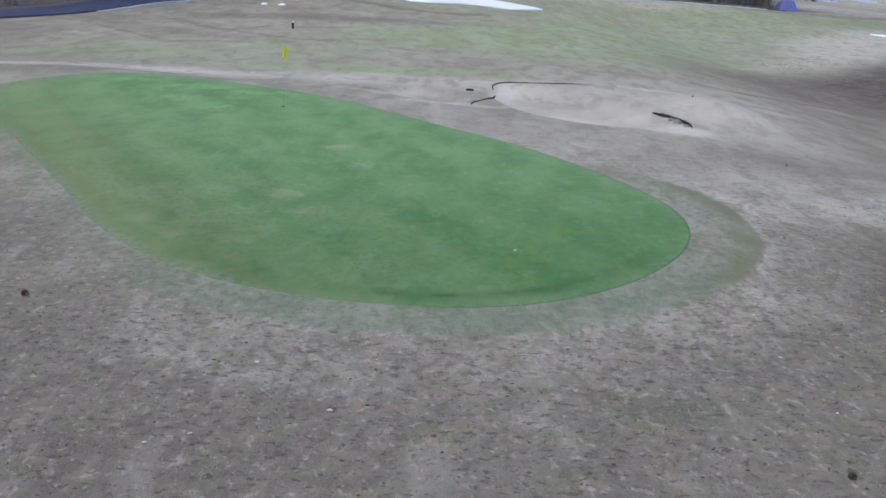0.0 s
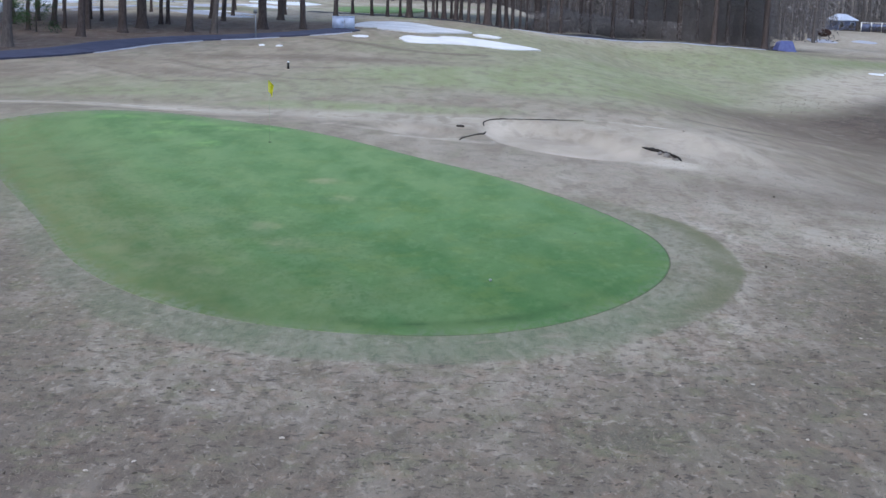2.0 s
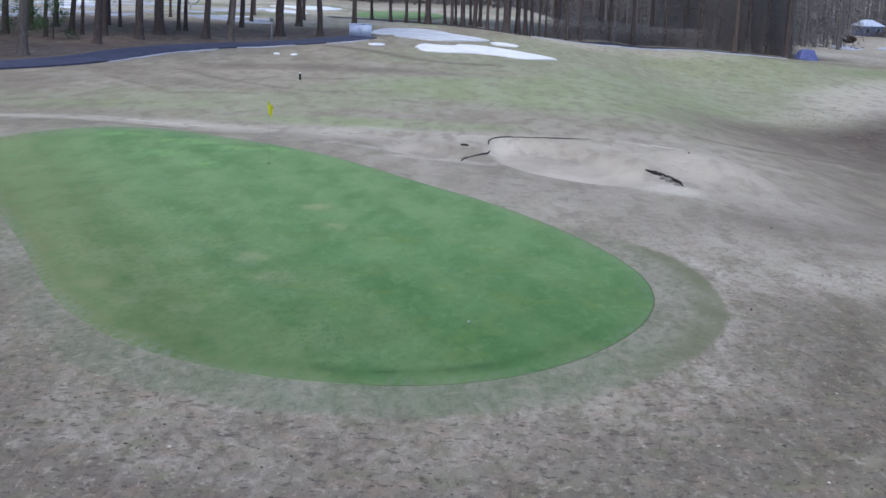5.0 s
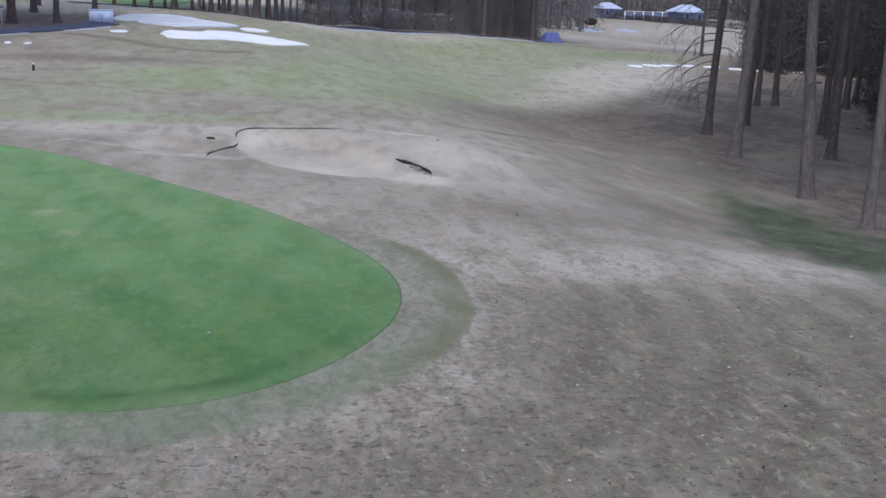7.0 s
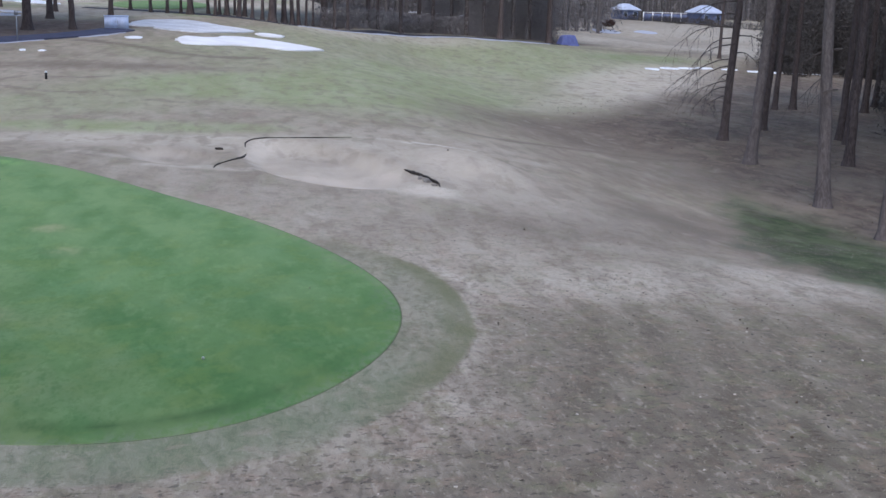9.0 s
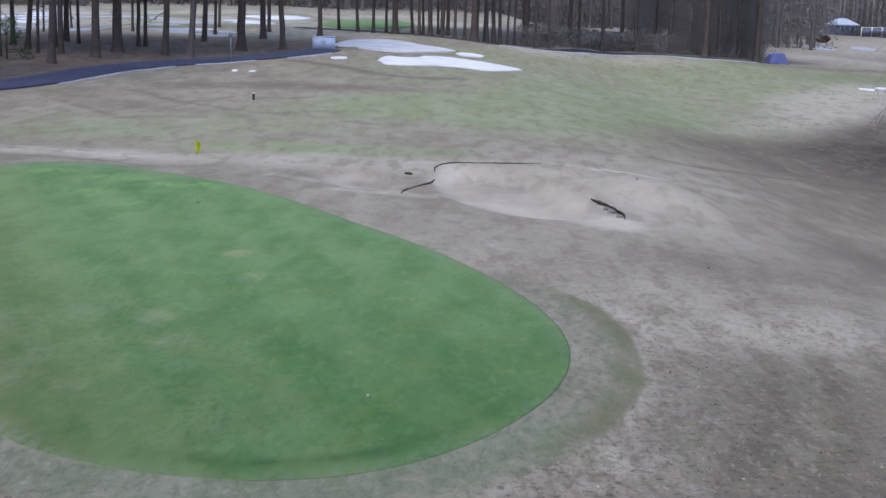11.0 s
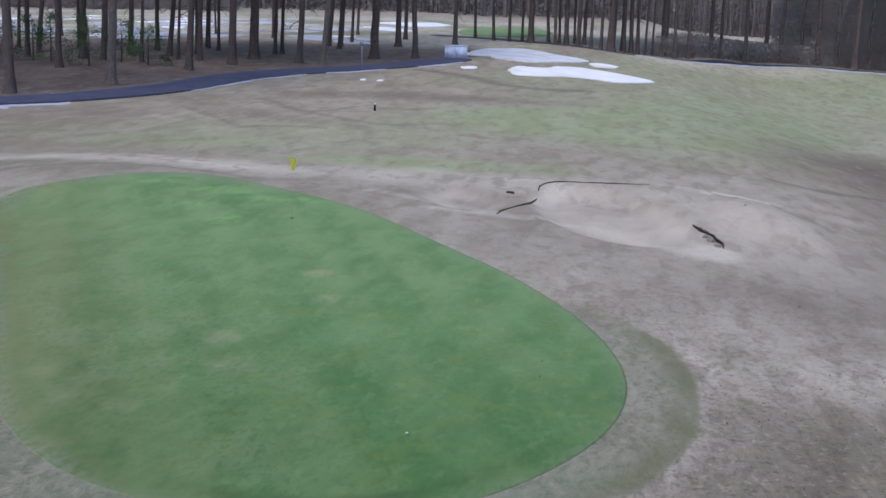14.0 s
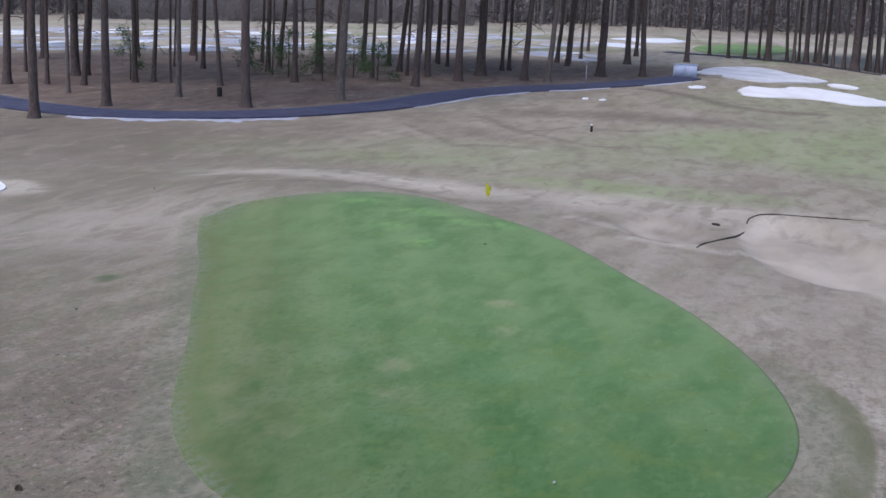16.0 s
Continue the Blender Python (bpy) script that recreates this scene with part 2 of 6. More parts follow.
    moss = n.noise(n.add("Mapping", Vector=at, Location=(3, 71, 0)).outputs[0], 2.2, 4, 0.6, 0.4)
    rust = n.noise(n.add("Mapping", Vector=at, Location=(44, 23, 0)).outputs[0], 2.6, 4, 0.6, 0.4)
    colour = n.mix(n.times(n.ramp(moss, 0.50, 0.64, 0, 0.62), near), colour, (0.172, 0.166, 0.095))
    colour = n.mix(n.times(n.ramp(rust, 0.50, 0.66, 0, 0.45), near), colour, (0.271, 0.190, 0.138))
    # self-shading of the tufts painted as colour: dark gaps and dashes, pale tops
    colour = n.mix(n.times(n.times(n.ramp(clump, 0.47, 0.64, 0, 0.72), n.ramp(blotch, 0.36, 0.60, 0.45, 1.0)), near), colour, (0.119, 0.093, 0.069))
    colour = n.mix(n.times(n.ramp(clump, 0.44, 0.30, 0, 0.50), near), colour, (0.397, 0.344, 0.274))
    colour = n.mix(n.times(n.ramp(blotch, 0.49, 0.66, 0, 0.52), n.times(keep, calm)), colour, (0.193, 0.160, 0.122))
    colour = n.mix(n.times(n.ramp(blotch, 0.45, 0.30, 0, 0.32), n.times(keep, calm)), colour, (0.368, 0.318, 0.251))
    colour = n.mix(n.times(n.ramp(fine, 0.52, 0.68, 0, 0.40), near), colour, (0.094, 0.076, 0.058))
    colour = n.mix(n.times(n.ramp(dash, 0.58, 0.67, 0, 0.58), n.times(near, n.attribute("coarse"))), colour, (0.048, 0.039, 0.031))
    colour = n.mix(n.times(n.ramp(fleck, 0.62, 0.71, 0, 0.30), near), colour, (0.486, 0.428, 0.347))
    # short half-green grass round the putting green, olive where it is thickest
    ring = n.mix(n.ramp(mid, 0.34, 0.66), (0.138, 0.166, 0.094), (0.218, 0.218, 0.152))
    ring = n.mix(n.ramp(clump, 0.48, 0.66, 0, 0.55), ring, (0.104, 0.120, 0.068))
    ring = n.mix(n.ramp(clump, 0.44, 0.30, 0, 0.42), ring, (0.290, 0.266, 0.204))
    ring = n.mix(n.ramp(moss, 0.44, 0.30, 0, 0.60), ring, (0.262, 0.230, 0.172))
    ring = n.mix(n.times(n.attribute("ripe"), n.ramp(blotch, 0.30, 0.62, 0.60, 1.0)), ring, (0.138, 0.140, 0.075))
    colour = n.mix(n.times(n.attribute("collar"), n.ramp(blotch, 0.32, 0.60, 0.72, 1.0)), colour, ring)
    colour = n.mix(n.times(n.ramp(grain, 0.5, 0.75, 0, 0.22), keep), colour, (0.405, 0.352, 0.277))
    relief = n.mix(0.55, n.mix(grain, (0, 0, 0), (1, 1, 1)), n.mix(fine, (0, 0, 0), (1, 1, 1)))
    relief = n.mix(0.45, relief, n.mix(clump, (0, 0, 0), (1, 1, 1)))
    return n.done(colour, 0.95, relief, 0.70, 0.09, gloss=0.08, fuzz=0.03, tint=(1.0, 0.90, 0.78))


def mown_green():
    n = Nodes("mown_putting_green")
    at = n.place()
    turned = n.add("Mapping", Vector=n.place(), Rotation=(0, 0, radians(-25.5)), Scale=(1, 1, 1)).outputs[0]
    along = n.add("Mapping", Vector=turned, Scale=(1.0, 0.16, 1.0)).outputs[0]
    lanes = n.add("TexWave", Vector=turned, Scale=0.16, Distortion=0.8, Detail=1.0).outputs["Fac"]
    combed = n.noise(along, 1.6, 4, 0.6, 0.2)
    wide, blot = n.noise(at, 0.22, 4, 0.6, 0.2), n.noise(n.place(stretch=(1, 0.5, 1)), 1.25, 4, 0.55, 0.3)
    cool = n.noise(n.add("Mapping", Vector=at, Location=(13, 41, 0)).outputs[0], 0.75, 4, 0.6, 0.4)
    warm = n.noise(n.add("Mapping", Vector=at, Location=(57, 9, 0)).outputs[0], 1.25, 4, 0.6, 0.4)
    mid = n.noise(n.place(stretch=(1, 0.5, 1)), 3.6, 4, 0.6)
    fine, grain = n.noise(n.place(stretch=(1, 0.5, 1)), 9, 4, 0.7), n.noise(at, 40, 3, 0.7)
    colour = n.mix(n.ramp(wide, 0.35, 0.68), (0.060, 0.138, 0.041), (0.088, 0.177, 0.056))
    colour = n.mix(n.ramp(blot, 0.50, 0.74, 0, 0.28), colour, (0.134, 0.222, 0.091))
    colour = n.mix(n.ramp(blot, 0.46, 0.28, 0, 0.45), colour, (0.042, 0.110, 0.033))
    colour = n.mix(n.ramp(cool, 0.50, 0.70, 0, 0.22), colour, (0.092, 0.195, 0.109))
    colour = n.mix(n.ramp(warm, 0.48, 0.64, 0, 0.62), colour, (0.118, 0.174, 0.042))
    colour = n.mix(n.ramp(combed, 0.50, 0.68, 0, 0.28), colour, (0.130, 0.206, 0.080))
    # thin, straw-tinged growth
    straw = n.mix(n.ramp(blot, 0.35, 0.65), (0.136, 0.162, 0.074), (0.193, 0.218, 0.118))
    colour = n.mix(n.times(n.attribute("straw"), n.ramp(combed, 0.36, 0.60, 0.40, 1.0)), colour, straw)
    colour = n.mix(n.ramp(mid, 0.52, 0.66, 0, 0.42), colour, (0.157, 0.239, 0.098))
    colour = n.mix(n.ramp(mid, 0.44, 0.30, 0, 0.35), colour, (0.042, 0.103, 0.030))
    colour = n.mix(n.ramp(fine, 0.47, 0.64, 0, 0.48), colour, (0.047, 0.109, 0.033))
    # far end paler: brightness of the low-angle view put into the colour
    colour = n.mix(n.times(n.attribute("thin"), n.ramp(blot, 0.35, 0.65, 0.38, 0.75)), colour, (0.173, 0.263, 0.116))
    colour = n.mix(n.times(n.attribute("bright"), n.ramp(mid, 0.38, 0.60, 0.2, 1.0)), colour, (0.183, 0.320, 0.109))
    colour = n.mix(n.times(n.attribute("pale"), n.ramp(mid, 0.36, 0.62, 0.3, 1.0)), colour, (0.299, 0.286, 0.167))
    # near end darker: steep view and lens falloff put into the colour
    colour = n.mix(n.times(n.attribute("deep"), n.ramp(blot, 0.30, 0.66, 1.0, 0.45)), colour, (0.053, 0.112, 0.034))
    colour = n.mix(n.times(n.attribute("band"), n.ramp(blot, 0.38, 0.60, 0.3, 1.0)), colour, (0.038, 0.082, 0.024))
    colour = n.mix(n.times(n.attribute("edge"), n.ramp(mid, 0.3, 0.7, 0.35, 1.0)), colour, (0.145, 0.153, 0.061))
    colour = n.mix(n.times(n.attribute("brink"), n.ramp(fine, 0.40, 0.60, 0.0, 1.0)), colour, (0.196, 0.205, 0.146))
    colour = n.mix(n.ramp(lanes, 0.2, 0.8, 0, 0.11), colour, (0.215, 0.272, 0.116))
    colour = n.mix(n.ramp(lanes, 0.8, 0.2, 0, 0.07), colour, (0.053, 0.107, 0.035))
    return n.done(colour, 0.9, grain, 0.35, 0.01, gloss=0.12, fuzz=0.03, tint=(0.70, 1.0, 0.50))


def bark(name, low, high):
    n = Nodes(name)
    at = n.place("Object", (1, 1, 0.28))
    plates, fine = n.noise(at, 14, 5, 0.65, 0.8), n.noise(at, 60, 3, 0.7)
    colour = n.mix(n.ramp(plates, 0.35, 0.65), low, high)
    colour = n.mix(n.ramp(fine, 0.5, 0.75, 0, 0.4), colour, tuple(0.5 * v for v in low))
    colour = n.mix(n.times(n.chance(), 0.30), colour, tuple(1.25 * v for v in high))
    return n.done(colour, 0.95, plates, 0.8, 0.03, gloss=0.1)


def leafy(name, a, b, rough=0.7):
    n = Nodes(name)
    colour = n.mix(n.island(), a, b)
    colour = n.mix(n.ramp(n.noise(n.place(), 0.35, 2), 0.4, 0.7, 0, 0.5), colour, tuple(0.55 * v for v in a))
    return n.done(colour, rough, gloss=0.2)


def white_sand():
    n = Nodes("white_bunker_sand")
    at = n.place()
    mid, fine = n.noise(at, 0.5, 4, 0.6, 0.5), n.noise(at, 12, 4, 0.7)
    colour = n.mix(n.ramp(mid, 0.35, 0.7), (0.80, 0.79, 0.80), (0.70, 0.68, 0.67))
    return n.done(colour, 0.9, fine, 0.3, 0.02, gloss=0.15)


M_GROUND, M_GREEN, M_SAND = turf_ground(), mown_green(), white_sand()
M_SAND_DULL = plain("grey_bunker_sand", (0.74, 0.74, 0.76), (0.58, 0.57, 0.58), 0.6, 0.9, 0.3, 0.02, "Position")
M_ASPHALT = plain("blue_grey_asphalt", (0.043, 0.045, 0.086), (0.074, 0.077, 0.126), 1.2, 0.75, 0.35, 0.01, "Position", gloss=0.4)
M_FARPATH = plain("dark_far_asphalt", (0.026, 0.025, 0.034), (0.045, 0.043, 0.056), 1.2, 0.8, 0.35, 0.01, "Position")
M_SNOW = plain("old_snow", (0.46, 0.47, 0.54), (0.36, 0.37, 0.42), 1.0, 0.75, 0.4, 0.03, "Position")
M_FRESHSNOW = plain("bright_snow", (0.82, 0.83, 0.86), (0.72, 0.73, 0.76), 1.0, 0.75, 0.4, 0.03, "Position")
M_BARK = bark("pine_bark", (0.054, 0.042, 0.039), (0.108, 0.085, 0.079))
M_BARK_GREY = bark("grey_bark", (0.084, 0.069, 0.064), (0.150, 0.126, 0.117))
# grey bark again, cooler in tone: distance haze put into the colour
M_FARBARK = bark("hazed_grey_bark", (0.085, 0.073, 0.070), (0.155, 0.138, 0.132))
M_TWIG = leafy("bare_twigs", (0.075, 0.062, 0.055), (0.120, 0.100, 0.090), 0.9)
M_NEEDLES = leafy("pine_needles", (0.030, 0.055, 0.022), (0.062, 0.088, 0.036))
M_HOLLY = leafy("holly_leaves", (0.040, 0.085, 0.030), (0.085, 0.130, 0.055), 0.45)
M_BRUSH = leafy("winter_brush", (0.060, 0.052, 0.048), (0.105, 0.092, 0.082), 0.9)
# the winter brush in a much paler copy, distance haze mixed into its colour
M_HAZED_BRUSH = leafy("hazed_far_brush", (0.190, 0.170, 0.165), (0.222, 0.200, 0.194), 0.9)
M_RUSSET = leafy("russet_bush_leaves", (0.050, 0.030, 0.026), (0.095, 0.058, 0.048), 0.8)
# far twigs lightened to carry the haze of distance
M_HAZE = leafy("hazed_far_twigs", (0.165, 0.150, 0.147), (0.215, 0.197, 0.192), 0.9)
M_STRAW = leafy("straw_blades", (0.145, 0.124, 0.096), (0.300, 0.262, 0.210), 0.85)
M_DRYLEAF = leafy("dry_leaves", (0.13, 0.10, 0.076), (0.30, 0.235, 0.18), 0.8)
M_CRUMB = leafy("leaf_crumbs", (0.040, 0.033, 0.026), (0.17, 0.135, 0.105), 0.9)
M_PALELEAF = plain("pale_dead_leaf", (0.56, 0.49, 0.41), (0.42, 0.36, 0.29), 30, 0.7)
M_CONE = plain("pine_cone_brown", (0.075, 0.055, 0.042), (0.14, 0.10, 0.075), 30, 0.9)
M_EDGE = plain("cut_turf_edge", (0.080, 0.098, 0.048), (0.130, 0.132, 0.082), 5, 0.95, 0.5, 0.02, "Position")
M_STICK = plain("weathered_flagstick", (0.36, 0.40, 0.27), (0.28, 0.32, 0.20), 20, 0.6)
M_CLOD = leafy("turf_clods", (0.066, 0.056, 0.044), (0.170, 0.146, 0.114), 0.95)
# near-black soil: the shadow under the lips is part of this colour
M_LIP_SHADE = plain("shaded_soil_lip", (0.022, 0.018, 0.016), (0.050, 0.040, 0.033), 6, 0.95, 0.6, 0.03)
M_CHUNK = plain("grey_shade_lump", (0.180, 0.160, 0.140), (0.300, 0.268, 0.232), 9, 0.95, 0.5, 0.02)
M_BLACK = plain("black_paint", (0.012, 0.012, 0.013), (0.025, 0.024, 0.024), 12, 0.55, 0.1)
M_WHITE = plain("white_paint", (0.80, 0.80, 0.80), (0.70, 0.70, 0.69), 12, 0.5, 0.1)
M_YELLOW = plain("yellow_flag_cloth", (0.84, 0.80, 0.050), (0.76, 0.70, 0.035), 14, 0.75, 0.3)
M_GREYMETAL = plain("grey_metal", (0.26, 0.27, 0.30), (0.19, 0.20, 0.22), 9, 0.5, 0.1, metal=0.3)
M_PALEBLUE = plain("pale_blue_paint", (0.56, 0.63, 0.82), (0.48, 0.55, 0.74), 3, 0.6, 0.15)
M_TARP = plain("blue_tarp", (0.085, 0.098, 0.25), (0.12, 0.14, 0.31), 3, 0.5, 0.4, 0.03)
M_WALLBLUE = plain("blue_siding", (0.10, 0.12, 0.21), (0.14, 0.165, 0.26), 2, 0.7, 0.2)
M_ROOF = plain("pale_roof", (0.50, 0.54, 0.63), (0.40, 0.44, 0.54), 1.5, 0.6, 0.2)
M_GLASS = plain("window_glass", (0.03, 0.035, 0.045), (0.05, 0.055, 0.065), 2, 0.1, 0.02, gloss=0.5)
M_BALL = plain("weathered_ball", (0.42, 0.44, 0.40), (0.32, 0.34, 0.30), 40, 0.6, 0.2)
M_LOG = plain("dark_wood", (0.030, 0.024, 0.020), (0.06, 0.048, 0.04), 10, 0.9, 0.5)


# ---- building helpers ----
def part(name, bm, material, parent=None, label="", smooth=True):
    """Links a bmesh as one mesh object, under a thing or a part if one is given."""
    me = bpy.data.meshes.new(name)
    bm.to_mesh(me)
    bm.free()
    me.materials.append(material)
    if smooth:
        me.polygons.foreach_set("use_smooth", [True] * len(me.polygons))
    ob = new(name, me)
    if parent:
        ob.parent = parent
    return tagged(ob, label)


def flat_mesh(name, verts, faces, material, smooth=True):
    me = bpy.data.meshes.new(name)
    me.from_pydata(verts, [], faces)
    me.materials.append(material)
    if smooth:
        me.polygons.foreach_set("use_smooth", [True] * len(me.polygons))
    return new(name, me)


def zone(ob, name, values):
    """A share from 0 to 1 of one kind of growth at each point of a mesh."""
    a = ob.data.attributes.new(name, "FLOAT", "POINT")
    a.data.foreach_set("value", np.clip(values, 0, 1).astype(np.float32))


def box(bm, size, at=(0, 0, 0), bevel=0.0, turn=None):
    made = bmesh.ops.create_cube(bm, size=1.0)["verts"]
    bmesh.ops.scale(bm, vec=size, verts=made)
    if bevel:
        edges = {e for v in made for e in v.link_edges}
        made = list({v for f in bmesh.ops.bevel(bm, geom=list(edges), offset=bevel, segments=2, affect="EDGES")["faces"] for v in f.verts}
                    | {v for v in made if v.is_valid})
    if turn is not None:
        bmesh.ops.rotate(bm, cent=(0, 0, 0), matrix=turn, verts=made)
    bmesh.ops.translate(bm, vec=at, verts=made)
    return made


def tube(bm, spine, radii, sides=8, wobble=0.0, rng=None):
    """A closed tube along points, with a radius at each."""
    rings = []
    for i, p in enumerate(spine):
        p = Vector(p)
        way = (Vector(spine[min(i + 1, len(spine) - 1)]) - Vector(spine[max(i - 1, 0)])).normalized()
        side = way.cross(Vector((0, 0, 1)) if abs(way.z) < 0.9 else Vector((1, 0, 0))).normalized()
        up = side.cross(way)
        ring = []
        for k in range(sides):
            a = 2 * math.pi * k / sides
            r = radii[i] * (1 + (rng.uniform(-wobble, wobble) if wobble else 0))
            ring.append(bm.verts.new(p + side * (r * math.cos(a)) + up * (r * math.sin(a))))
        rings.append(ring)
    for a, b in zip(rings, rings[1:]):
        for k in range(sides):
            bm.faces.new((a[k], a[(k + 1) % sides], b[(k + 1) % sides], b[k]))
    bm.faces.new(rings[0][::-1])
    bm.faces.new(rings[-1])


def empty(name, at, turn=0.0, size=1.0):
    ob = new(name)
    ob.location, ob.rotation_euler, ob.scale = at, (0, 0, turn), (size, size, size)
    return ob


def sheet(name, edge, lift, material, rings=10, skirt=0.06, dome=0.0):
    """A thin layer on the land inside an outline, denser near its edge, with its rim closed down to the ground."""
    edge = np.asarray(edge)
    middle, n = edge.mean(0), len(edge)
    verts, faces = [(middle[0], middle[1], height(*middle) + lift + dome)], []
    shares = [1 - (1 - k / rings) ** 1.6 for k in range(1, rings + 1)]
    for s in shares:
        p = middle + (edge - middle) * s
        z = land(p[:, 0], p[:, 1]) + lift + dome * (1 - s * s)
        verts += [(float(a), float(b), float(c)) for (a, b), c in zip(p, z)]
    z = land(edge[:, 0], edge[:, 1]) - skirt
    verts += [(float(a), float(b), float(c)) for (a, b), c in zip(edge, z)]
    for i in range(n):
        j = (i + 1) % n
        faces.append((0, 1 + i, 1 + j))
        for k in range(rings):
            a, b = 1 + k * n, 1 + (k + 1) * n
            faces.append((a + i, b + i, b + j, a + j))
    ob = flat_mesh(name, verts, faces, material)
    me = ob.data
    if me.polygons[0].normal.z < 0:
        me.flip_normals()
    return ob, verts


def ribbon(name, line, wide, lift, material, sink=0.15):
    """A slab along a line on the land, level across, with sides down into the ground."""
    verts, faces = [], []
    for i, p in enumerate(line):
        along = line[min(i + 1, len(line) - 1)] - line[max(i - 1, 0)]
        out = np.array([along[1], -along[0]]) / np.hypot(*along)
        across = []
        for s in (-1, -0.96, -0.5, 0, 0.5, 0.96, 1):
            q = p + out * s * wide / 2
            across.append((q[0], q[1], height(*q) + lift - 0.03 * s * s))
        lo = [(q[0], q[1], height(q[0], q[1]) - sink) for q in (across[0], across[-1])]
        verts += [lo[0], *across, lo[1]]
    for i in range(len(line) - 1):
        for k in range(8):
            a, b = 9 * i + k, 9 * (i + 1) + k
            faces.append((a, a + 1, b + 1, b))
    ob = flat_mesh(name, verts, faces, material, smooth=False)
    if ob.data.polygons[3].normal.z < 0:
        ob.data.flip_normals()
    return ob


# ---- the ground: one sheet to the horizon ----
def graded(low, high, stride, reach):
    line = list(np.arange(low, high + 1e-6, stride))
    gap = stride
    while line[-1] < reach:
        gap *= 1.022 if gap < 1.0 else 1.07
        line.append(line[-1] + gap)
    gap = stride
    while line[0] > -reach:
        gap *= 1.03 if gap < 1.0 else 1.08
        line.insert(0, line[0] - gap)
    return np.array(line)


def off_line(x, y, points):
    """Metres between places and a line through a few points."""
    line = smooth_line(points, steps=5)
    best = np.full(x.shape, 1e9)
    for a, b in zip(line, line[1:]):
        ab = b - a
        t = np.clip(((x - a[0]) * ab[0] + (y - a[1]) * ab[1]) / (ab @ ab), 0, 1)
        best = np.minimum(best, np.hypot(x - a[0] - t * ab[0], y - a[1] - t * ab[1]))
    return best


def build_ground():
    gx, gy = graded(-15, 20, 0.18, 3000), graded(8, 42, 0.18, 3000)
    x, y = np.meshgrid(gx, gy)
    x, y = x.ravel(), y.ravel()
    z = land(x, y)
    nx, ny = len(gx), len(gy)
    i = (np.arange(ny - 1)[:, None] * nx + np.arange(nx - 1)[None]).ravel()
    faces = np.stack([i, i + 1, i + nx + 1, i + nx], 1)
    ob = flat_mesh("ground", np.stack([x, y, z], 1).tolist(), faces.tolist(), M_GROUND)
    tagged(ob, "dormant tan winter turf of a golf course with faint green patches", "ground", kind="structure")
    return ob, x, y


